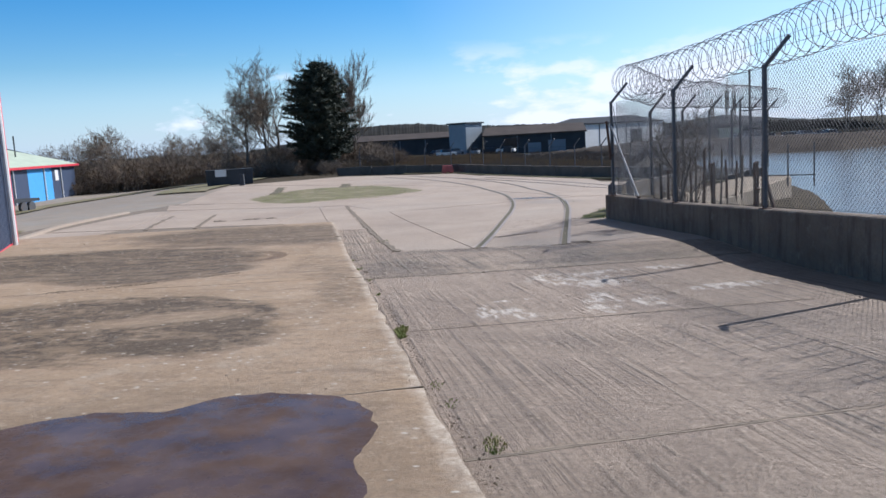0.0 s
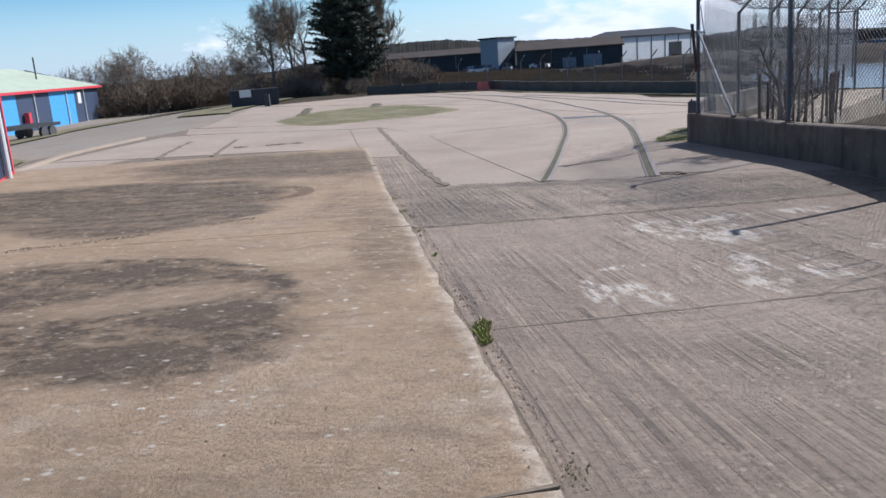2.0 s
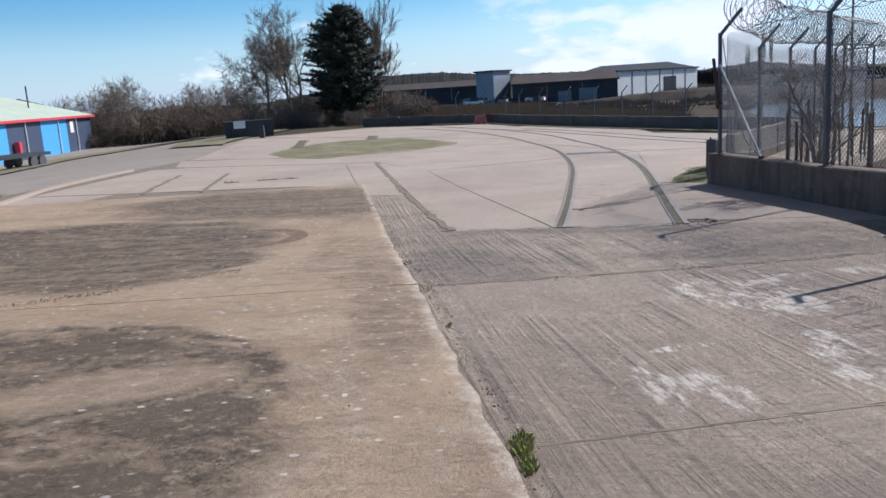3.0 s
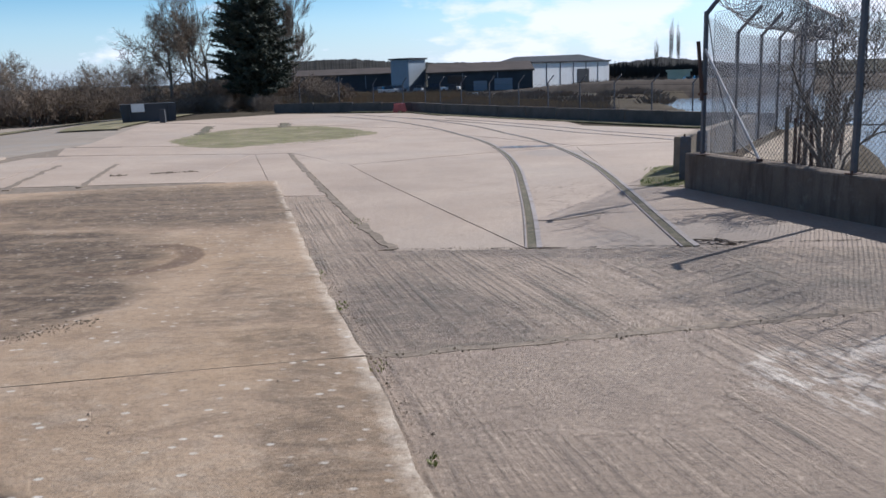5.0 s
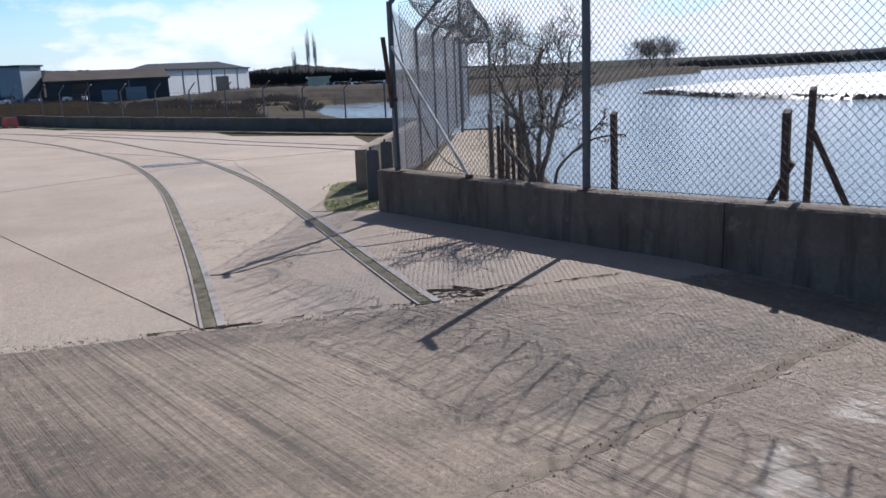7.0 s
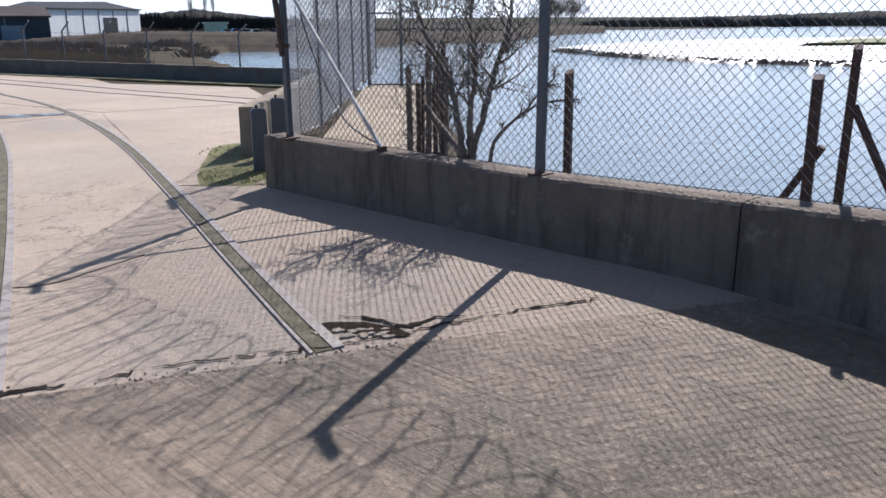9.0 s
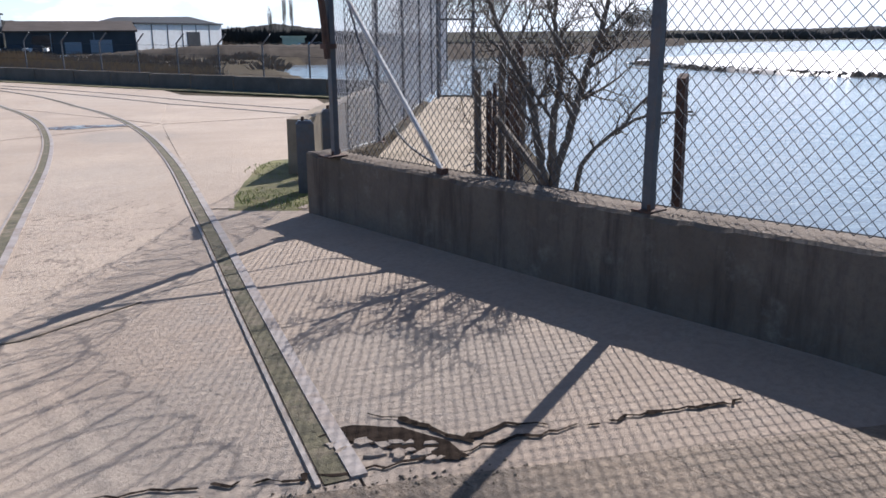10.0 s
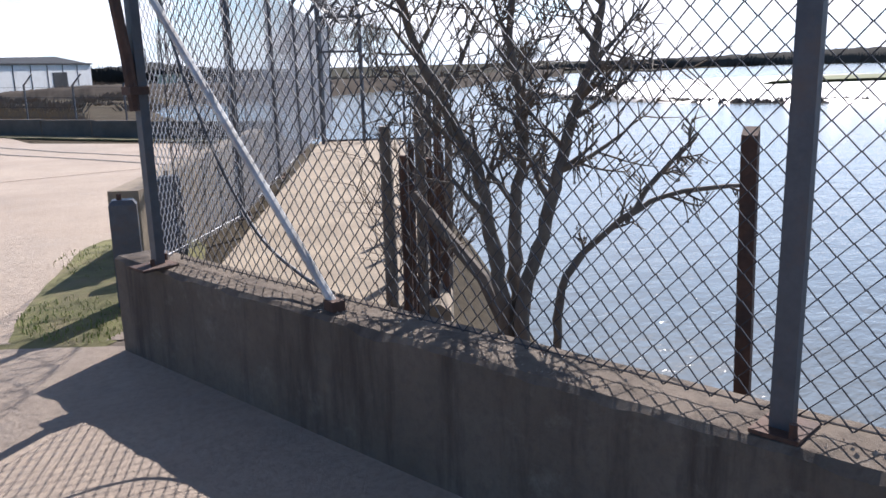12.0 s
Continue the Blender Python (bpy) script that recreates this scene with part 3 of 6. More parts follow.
for p in spline([(62.8, 78), (59, 66), (58, 55), (60.5, 47), (64.5, 41), (72, 24)], 0.5):
    for _ in range(9):
        if noise.noise(Vector((p.x * 0.25, p.y * 0.25, 2.0))) < rnd.uniform(-0.7, 0.15):
            continue
        c = p + Vector((rnd.uniform(-0.3, 1.8), rnd.uniform(-0.5, 0.5), 0))
        r, h = rnd.uniform(0.25, 0.9), rnd.uniform(0.12, 0.42)
        ring = [(c.x + r * rnd.uniform(0.6, 1.2) * math.cos(k * 1.0472), c.y + r * rnd.uniform(0.6, 1.2) * math.sin(k * 1.0472), WATER - 0.1) for k in range(6)]
        g.add(ring + [(c.x + rnd.uniform(-0.2, 0.2), c.y, WATER + h)], [(k, (k + 1) % 6, 6) for k in range(6)])
single("mud_clods", g, MAT["bank"], "dark broken mud clods along the water line", "mud", kind="stuff")
mg = mat_plain("saltmarsh_grass", (0.16, 0.17, 0.07), 0.3, 0.3, 0.95, bump=0.6, fine=3)
g = Geo()
isl = [(95, 70), (120, 78), (150, 66), (178, 36), (190, 0), (176, 4), (150, 38), (120, 58)]
g.add([(x, y, WATER + 0.1) for x, y in isl] + [(x * 0.985 + 2, y * 0.97 + 1, WATER + 0.42) for x, y in isl],
      [(i, (i + 1) % 8, 8 + (i + 1) % 8, 8 + i) for i in range(8)] + [tuple(range(8, 16))])
single("saltmarsh", g, mg, "low green saltmarsh island on the mudflat", "marsh", kind="structure")

# ---- the yard's slabs ----
EV, EU, O = Vector((-0.163, 0.987, 0)).normalized(), Vector((0.987, 0.163, 0)).normalized(), Vector((-0.49, 7.44, 0))


def uv(u, v):
    p = O + EU * u + EV * v
    return p.x, p.y


def wall_x(y):
    """The yard face of the river wall."""
    return 3.84 + 0.132 * (19.1 - y)


def slab(name, quad, mat, parent, lift, thick=0.16, gap=0.012, label="", n=10, rag=0.0, seed=0):
    """A four-cornered slab that lies on the falling ground; its rim is worn where rag is given."""
    g = Geo()
    q = [Vector((*p, 0)) for p in quad]
    c = sum(q, Vector()) / 4
    q = [p + (c - p).normalized() * gap for p in q]
    na = max(2, min(60, int((q[1] - q[0]).length / 0.3)))
    nb = max(2, min(60, int((q[3] - q[0]).length / 0.3)))
    for j in range(nb + 1):
        for i in range(na + 1):
            s, t = i / na, j / nb
            p = q[0].lerp(q[1], s).lerp(q[3].lerp(q[2], s), t)
            z = ground_z(p.x, p.y) + lift
            if rag and (i in (0, na) or j in (0, nb)):
                r = (rag if i == na else min(rag, 0.004)) * (0.2 + random.Random(seed * 7919 + i * 131 + j).random())
                p = p + (c - p).normalized() * r
                z -= r * 0.25
            g.v.append((p.x, p.y, z))
    w = na + 1
    for j in range(nb):
        for i in range(na):
            g.f.append((j * w + i, j * w + i + 1, (j + 1) * w + i + 1, (j + 1) * w + i))
    rim = [i for i in range(na)] + [j * w + na for j in range(nb)] + [nb * w + i for i in range(na, 0, -1)] + [j * w for j in range(nb, 0, -1)]
    k = len(g.v)
    g.v += [(g.v[i][0], g.v[i][1], g.v[i][2] - thick) for i in rim]
    m = len(rim)
    g.f += [(rim[(i + 1) % m], rim[i], k + i, k + (i + 1) % m) for i in range(m)]
    return part(name, g, mat, parent, label)


yard = thing("pavement", "worn concrete yard of large cast slabs", "pavement", kind="structure")
# tan slabs, a little proud of the brushed ones
lv = [-14.0, -8.6, -2.27, 3.92, 12.0, 16.85]
lk = [0.0, 0.05, 0.14, 0.01, 0.22, 0.12]     # how far each joint leans
lu = [-0.02, -5.2, -10.6]
k = 0
for a, b, ka, kb in zip(lv, lv[1:], lk, lk[1:]):
    for c, d in zip(lu, lu[1:]):
        slab("concrete_slab", [uv(d, a + ka * d), uv(c, a + ka * c), uv(c, b + kb * c), uv(d, b + kb * d)], MAT["tan"], yard, 0.045, 0.2, 0.002, rag=0.045 if c == lu[0] else 0.004, seed=k)
        k += 1
# brushed grey slabs up to the river wall
rv = [-14.0, -9.6, -3.64, -0.13, 4.02]
rk = [0.165, 0.165, 0.28, 0.24, 0.14]
for a, b, ka, kb in zip(rv, rv[1:], rk, rk[1:]):
    x0, y0 = uv(-0.1, a)
    x1, y1 = uv(-0.1, b)
    ya, yb = y0 + ka * (wall_x(y0) - x0), y1 + kb * (wall_x(y1) - x1)
    slab("concrete_slab", [(x0, y0), (wall_x(ya) + 0.05, ya), (wall_x(yb) + 0.05, yb), (x1, y1)], MAT["grey"], yard, 0.0, 0.2, 0.001, rag=0.005, seed=k)
    k += 1
p_l, p_m, p_r = (-0.93, 15.75), (2.16, 14.42), (wall_x(13.5) + 0.05, 13.5)
r0 = uv(0.02, 4.02)
r1y = r0[1] + 0.14 * (wall_x(r0[1]) - r0[0])
r1 = (wall_x(r1y) + 0.05, r1y)
slab("concrete_slab", [uv(-0.1, 4.02), r1, p_r, uv(-0.1, 8.75)], MAT["patch"], yard, 0.0, 0.2, 0.003, rag=0.004, seed=k)
slab("concrete_slab", [uv(-0.12, 8.2), p_l, (-2.05, 21.5), (-3.15, 21.6)], MAT["patch"], yard, -0.002, 0.2, 0.01, rag=0.006, seed=k + 2)
slab("concrete_slab", [(-3.0, 21.6), (-2.05, 21.5), (-3.9, 32.6), (-5.0, 32.6)], MAT["pale"], yard, -0.002, 0.2, 0.01, seed=k + 3)
# pale concrete out to the back wall
pale = [
    [(-0.9, 15.6), (0.57, 15.0), (-1.86, 27.86), (-3.9, 32.8)],
    [(0.59, 15.0), (2.2, 14.2), (5.2, 32.5), (-1.84, 27.87)],
    [(2.21, 14.2), (wall_x(13.4) + 0.05, 13.4), (3.9, 19.15), (3.1, 19.9)],
    [(3.1, 20.0), (3.9, 19.3), (10.6, 34.0), (5.3, 32.6)],
    [(-3.9, 32.9), (-1.9, 27.9), (5.2, 32.6), (1.0, 47.0)],
    [(5.3, 32.7), (10.6, 34.1), (13.2, 42.5), (8.6, 46.9)],
    [(1.1, 47.0), (5.3, 32.8), (8.5, 47.0), (3.8, 56.5)],
    [(-5.1, 32.7), (-3.9, 33.0), (1.0, 47.1), (-4.5, 52.0)],
    [(1.0, 47.2), (3.7, 56.6), (0.8, 65.0), (-4.4, 52.2)],
    [(-4.5, 52.3), (0.7, 65.2), (-8.0, 67.0), (-15.0, 58.0)],
    [(-9.6, 24.2), (-5.1, 24.4), (-5.1, 32.6), (-11.0, 33.6)],
    [(-5.05, 24.4), (-3.5, 24.0), (-3.05, 21.8), (-5.05, 32.5)],
    [(-11.6, 34.0), (-5.1, 32.9), (-4.6, 37.5), (-13.0, 38.5)],
    [(-12.8, 39.0), (-4.7, 37.6), (-4.6, 52.0), (-15.2, 57.8)],
    [(-11.9, 24.2), (-9.65, 24.2), (-11.0, 33.5), (-12.1, 33.0)],
    [(-10.9, 18.6), (-10.3, 18.7), (-9.7, 24.1), (-11.9, 24.1)],
]
for i, q in enumerate(pale):
    slab("concrete_slab", q, MAT["pale"], yard, -0.004, 0.16, 0.006, rag=0.003, seed=100 + i)
# pale base under the far slabs
g = Geo()
fx, fy = list(np.arange(-11.0, 9.1, 0.8)), list(np.arange(16.2, 60, 0.8))
for yy in fy:
    for xx in fx:
        lo_x = -0.8 - 0.19 * (yy - 15.7) if yy < 24.5 else -9.4 - 0.1 * (yy - 24)
        hi_x = 3.7 if yy < 19.5 else 3.7 + 0.45 * (yy - 19.5)
        xs = min(max(xx, lo_x), hi_x)
        g.v.append((xs, yy, ground_z(xs, yy) - 0.012))
w = len(fx)
for j in range(len(fy) - 1):
    for i in range(w - 1):
        g.f.append((j * w + i, j * w + i + 1, (j + 1) * w + i + 1, (j + 1) * w + i))
part("joint_fill", g, MAT["pale"], yard, "pale mortar in the slab joints")
# dirt under the joints
g = Geo()
fx, fy = list(np.arange(-13, 6.2, 0.8)), list(np.arange(-8, 60, 0.8))
for yy in fy:
    for xx in fx:
        xs = min(xx, wall_x(yy)) if yy < 19 else min(xx, 4.0 + 0.45 * (yy - 19))
        lift = 0.042 if (xs + 0.49) * 0.987 + (yy - 7.44) * 0.163 < -0.95 and yy < 22.2 else -0.014
        g.v.append((xs, yy, ground_z(xs, yy) + lift + 0.0015 * noise.noise(Vector((xs * 1.3, yy * 1.3, 5.0)))))
w = len(fx)
for j in range(len(fy) - 1):
    for i in range(w - 1):
        g.f.append((j * w + i, j * w + i + 1, (j + 1) * w + i + 1, (j + 1) * w + i))
part("joint_fill", g, MAT["jointdark"], yard, "dark dirt in the slab joints")


def strip(name, pts, width, mat, lift, thick, label, category, kind="structure", parent=None, seed=1, rag=0.0, step=0.35):
    """A band that follows plan points on the ground."""
    g = Geo()
    rnd = random.Random(seed)
    line = spline(pts, step)
    for i, p in enumerate(line):
        d = (line[min(i + 1, len(line) - 1)] - line[max(i - 1, 0)]).normalized()
        s = Vector((d.y, -d.x, 0)) * width / 2
        for sgn in (-1, 1):
            w1 = noise.noise(Vector((p.x * 2.7, p.y * 2.7, seed + sgn))) + 0.7 * noise.noise(Vector((p.x * 9.0, p.y * 9.0, seed + sgn * 3)))
            q = p + s * sgn * max(0.12, 1 + rag * 0.55 * w1) + s * rag * 0.6 * noise.noise(Vector((p.x * 4.0, p.y * 4.0, seed * 1.7)))
            z = ground_z(q.x, q.y) + lift
            g.v += [(q.x, q.y, z), (q.x, q.y, z - thick)]
    for i in range(len(line) - 1):
        a, b = i * 4, i * 4 + 4
        g.f += [(a, a + 2, b + 2, b), (a + 1, a, b, b + 1), (a + 2, a + 3, b + 3, b + 2)]
    g.f += [(1, 3, 2, 0), (len(g.v) - 4, len(g.v) - 2, len(g.v) - 1, len(g.v) - 3)]
    ob = part(name, g, mat, parent)
    return tagged(ob, label, category, kind=kind) if parent is None else tagged(ob, label)


def offset_line(pts, d):
    out = []
    line = [Vector((*p, 0)) for p in pts]
    for i, p in enumerate(line):
        t = (line[min(i + 1, len(line) - 1)] - line[max(i - 1, 0)]).normalized()
        q = p + Vector((t.y, -t.x, 0)) * d
        out.append((q.x, q.y))
    return out


RAIL_A = [(0.62, 15.12), (0.98, 17.3), (1.41, 20.2), (2.1, 25.3), (2.6, 30.8), (2.75, 36.5), (2.3, 43.0), (1.2, 49.0), (-0.9, 56.0), (-4.5, 63.0)]
RAIL_B = [(2.17, 14.5), (2.5, 16.6), (2.95, 19.4), (3.8, 25.0), (4.5, 31.2), (4.68, 37.5), (4.2, 44.5), (3.2, 50.0), (0.9, 57.0), (-2.7, 64.0)]
RAIL_C = [(9.6, 33.6), (8.4, 38.6), (6.9, 43.6), (4.9, 48.8), (2.4, 54.5), (-0.9, 60.5)]
RAIL_D = [(10.6, 35.4), (9.3, 40.6), (7.7, 45.4), (5.6, 50.4), (2.9, 56.0)]
for line in (RAIL_A, RAIL_B, RAIL_C, RAIL_D):
    rail = thing("crane_rail", "worn steel rail with a mossy groove set flush in the concrete", "rail", group="sunken rails in the yard", kind="structure")
    strip("groove", line, 0.092, MAT["moss"], 0.002, 0.05, "moss and dirt filled groove", "", parent=rail)
    strip("rail_head", offset_line(line, 0.082), 0.062, MAT["rail"], 0.008, 0.06, "worn bright rail head", "", parent=rail)
    strip("check_rail", offset_line(line, -0.068), 0.02, MAT["rail"], 0.008, 0.06, "thin steel check rail", "", parent=rail)

# joints and cracks filled with dirt, moss and thin weeds
for i, (pts, wd, key) in enumerate((
        ([(-0.93, 15.7), (-1.45, 18.4), (-2.02, 21.5), (-3.0, 27.2), (-3.95, 32.8)], 0.12, "jointdark"),
        ([(-7.36, 23.9), (-7.9, 27.0), (-8.4, 29.8)], 0.12, "jointdark"), ([(-8.8, 23.7), (-9.4, 26.6), (-9.9, 29.7)], 0.13, "jointdark"),
        ([(-6.0, 47.5), (-6.2, 51.0), (-6.6, 55.0)], 0.5, "moss"), ([(-9.5, 46.0), (-10.5, 53.0)], 0.4, "moss"),
        ([(1.0, 17.0), (1.3, 16.9), (2.0, 17.2)], 0.02, "jointdark"),
        ([(2.62, 32.5), (3.4, 32.9), (4.6, 32.3)], 0.22, "jointdark"))):
    strip("joint_seam", pts, wd, MAT[key], 0.004, 0.02, "dirt and moss filled joint in the concrete", "joint", seed=i + 3, rag=1.7, step=0.09)


def crumbs(name, line, n, spread, size, mat, lift, label, seed):
    """Loose crumbs of concrete and dirt strewn along a line on the slabs."""
    rnd = random.Random(seed)
    pts = spline(line, 0.1)
    g = Geo()
    for _ in range(n):
        p = pts[rnd.randrange(len(pts))]
        if noise.noise(Vector((p.x * 1.9, p.y * 1.9, seed))) < -0.05 + rnd.random() * 0.25 - 0.2:
            continue
        x, y = p.x + rnd.gauss(0, spread), p.y + rnd.gauss(0, spread)
        s = size * (0.35 + rnd.random() ** 2 * 1.3)
        z = ground_z(x, y) + lift
        a = rnd.random() * 6.283
        ring = [(x + s * rnd.uniform(0.7, 1.2) * math.cos(a + k * 1.5708), y + s * rnd.uniform(0.5, 1.0) * math.sin(a + k * 1.5708), z - 0.002) for k in range(4)]
        g.add(ring + [(x + rnd.uniform(-0.4, 0.4) * s, y + rnd.uniform(-0.4, 0.4) * s, z + s * rnd.uniform(0.45, 0.9))], [(0, 1, 4), (1, 2, 4), (2, 3, 4), (3, 0, 4)])
    return single(name, g, mat, label, "rubble", kind="stuff")


for i, v in enumerate(lv[1:-1]):
    strip("joint_seam", [uv(u, v + lk[i + 1] * u) for u in (-0.04, -3.5, -7.0, -10.5)], (0.02, 0.022, 0.008, 0.016)[i], MAT["jointdark"], 0.0456, 0.02, "thin dirt filled joint across the tan slabs", "joint", seed=70 + i, rag=1.6, step=0.08)
for i, (v, kk, wd) in enumerate(((-3.64, 0.28, 0.03), (-0.13, 0.24, 0.024))):
    x0, y0 = uv(-0.02, v)
    strip("joint_seam", [(x0 + d, y0 + kk * d) for d in (0.0, 1.5, 3.0, 4.4)], wd, MAT["jointdark"], 0.0012, 0.02, "dirt filled joint across the brushed slabs", "joint", seed=90 + i, rag=1.5, step=0.07)
step_line = [uv(0.06, v) for v in (-7.0, -3.0, 0.0, 4.0, 8.0)]
crumbs("concrete_crumbs", step_line, 600, 0.03, 0.011, MAT["jointdark"], 0.0, "brown dirt crumbs along the step between slabs", 3)
crumbs("concrete_crumbs", [uv(0.0, v) for v in (-7.0, -3.0, 0.0, 4.0, 8.0)], 500, 0.05, 0.009, MAT["pale"], 0.002, "pale broken concrete crumbs along the slab edge", 7)
q1 = uv(-0.1, 4.02)
crumbs("concrete_crumbs", [q1, (1.6, q1[1] + 0.36), (r1[0] - 0.1, r1[1])], 700, 0.04, 0.01, MAT["jointdark"], 0.0, "brown dirt and rubble along a ragged slab joint", 11)
strip("joint_seam", [q1, ((q1[0] + r1[0]) / 2, (q1[1] + r1[1]) / 2), (r1[0] - 0.1, r1[1])], 0.085, MAT["jointdark"], 0.0012, 0.02, "ragged dirt filled joint between two slabs", "joint", seed=41, rag=1.8, step=0.07)
crumbs("concrete_crumbs", [(-1.0, 15.78), (1.4, 14.75), (4.55, 13.5)], 900, 0.045, 0.008, MAT["jointdark"], 0.0, "dirt crumbs along the edge of the pale slabs", 13)
crumbs("concrete_crumbs", [(-3.3, 12.6), (-3.9, 11.75), (-4.6, 11.1), (-5.3, 10.65)], 900, 0.07, 0.011, MAT["jointdark"], 0.045, "brown dirt lying in a line on the tan slab", 17)
crumbs("concrete_crumbs", [(-6.0, 4.2), (-3.0, 4.8), (-0.6, 5.5), (-2.0, 8.0), (-5.0, 8.5), (-3.0, 11.0), (-6.0, 13.0)], 700, 0.9, 0.008, MAT["pale"], 0.045, "pale grit scattered over the tan slab", 19)

crumbs("concrete_crumbs", [(-9.0, 19.5), (-8.5, 20.0), (-8.1, 21.0)], 260, 0.22, 0.05, MAT["pale"], 0.0, "pale broken concrete rubble strewn at the slab edge", 23)
crumbs("concrete_crumbs", [(-7.4, 26.3), (-6.6, 26.6), (-5.7, 27.0)], 260, 0.07, 0.03, MAT["jointdark"], 0.0, "dark dirt crumbs along a crack in the pale concrete", 29)

# ---- puddle ----
mp = Mat("shallow_puddle", 0.1, spec=0.1)
mp.color(mp.mix(mp.ramp(mp.noise(2.0, 6, 0.7), 0.35, 0.7), (0.062, 0.037, 0.027), (0.12, 0.076, 0.054)))
edge_wet = mp.math('MULTIPLY', mp.ramp(mp.noise(3, 6, 0.75), 0.4, 0.62), 0.5)
mp.rough(mp.math('ADD', edge_wet, 0.07))
mp.bump(mp.noise(30, 4, 0.7), 0.04, 0.01)
rim = spline([(-2.75, 4.55), (-2.5, 4.86), (-2.15, 4.99), (-1.79, 4.97), (-1.5, 5.26), (-1.13, 5.31), (-0.65, 5.1), (-0.44, 4.5), (-0.5, 3.95), (-0.4, 3.55), (-0.6, 3.0),
              (-1.2, 2.7), (-1.9, 2.9), (-2.6, 3.3), (-3.0, 3.9), (-2.75, 4.55)], 0.07)[:-1]
g = Geo()
cx, cy = -1.5, 4.1
g.v.append((cx, cy, ground_z(cx, cy) + 0.049))
for i, p in enumerate(rim):
    r = 1 + 0.035 * noise.noise(p * 7.0) + 0.02 * noise.noise(p * 21.0)
    x, y = cx + (p.x - cx) * r + 0.03, cy + (p.y - cy) * r - 0.2
    g.v.append((x, y, ground_z(x, y) + 0.049))
g.f = [(0, 1 + i, 1 + (i + 1) % len(rim)) for i in range(len(rim))]
single("puddle", g, mp.m, "shallow brown rain puddle on the tan slab", "puddle", kind="structure")
g = Geo()
ring = []
for i in range(30):
    a = 6.28319 * i / 30
    r = 1 + 0.4 * noise.noise(Vector((math.cos(a) * 1.7, math.sin(a) * 1.7, 9.0)))
    ring.append((3.55 + 0.85 * r * math.cos(a), 32.7 + 0.5 * r * math.sin(a)))
g.add([(x, y, ground_z(x, y) + 0.006) for x, y in ring], [tuple(range(30))])
single("puddle", g, mp.m, "small bright puddle between the rails", "puddle", kind="structure")

# ---- river wall ----
def wall_top(y):
    return 0.035 + (0.041 if y < 15.36 else 0.018) * (15.36 - y)


def wall_block(y0, y1, parent):
    g = Geo()
    n = 110
    for i in range(n + 1):
        y = y0 + (y1 - y0) * i / n
        x, zt = wall_x(y), wall_top(y)
        zb = min(ground_z(x, y), -0.3) - 0.35
        w = 0.27
        j = 0.012 * noise.noise(Vector((0, y * 3.0, 0))) - 0.045 * max(0.0, noise.noise(Vector((4, y * 4.0, 1)))) + 0.009 * noise.noise(Vector((2, y * 15.0, 3)))
        prof = [(0, zb), (0.0, zt - 0.022 + j), (0.02 + 0.5 * abs(j), zt - 0.004 + j * 0.4), (0.1, zt + 0.012 * noise.noise(Vector((1, y * 5, 2)))), (w - 0.015, zt), (w, zt - 0.02), (w + 0.01, zb - 1.2)]
        for a, z in prof:
            g.v.append((x + a, y + a * 0.132, z))
    for i in range(n):
        for k in range(6):
            a = i * 7 + k
            g.f.append((a, a + 7, a + 8, a + 1))
    g.f += [tuple(range(7)), tuple(n * 7 + k for k in range(6, -1, -1))]
    return part("wall_panel", g, MAT["wall"], parent)


river_wall = thing("wall_river", "low weathered cast concrete wall along the river edge", "wall", kind="structure")
wb = [19.1, 13.72, 9.3, 4.9, 0.5, -3.9, -8.3]
for a, b in zip(wb, wb[1:]):
    wall_block(a - 0.006, b + 0.006, river_wall)

rnd = random.Random(61)
g = Geo()
for _ in range(1300):
    y = rnd.uniform(9.5, 19.0)
    if noise.noise(Vector((3, y * 1.4, 8))) < rnd.uniform(-0.35, 0.35):
        continue
    a = abs(rnd.gauss(0.0, 0.09)) + 0.02
    if a > 0.2:
        continue
    x, z, s = wall_x(y) + a + 0.03, wall_top(y) - 0.003, 0.011 * (0.3 + rnd.random() ** 2)
    g.add([(x - s, y - s * 0.6, z - 0.008), (x + s * 0.8, y - s, z - 0.008), (x + s, y + s * 0.8, z - 0.008), (x - s * 0.7, y + s, z - 0.008), (x + 0.3 * s * rnd.uniform(-1, 1), y, z + s * rnd.uniform(0.5, 1.0))],
          [(0, 1, 4), (1, 2, 4), (2, 3, 4), (3, 0, 4)])
single("cap_rubble", g, MAT["pale"], "pale crumbled concrete and grit on the wall cap", "rubble", kind="stuff")

# ---- chain link fence on the wall ----
POST_H = 2.13


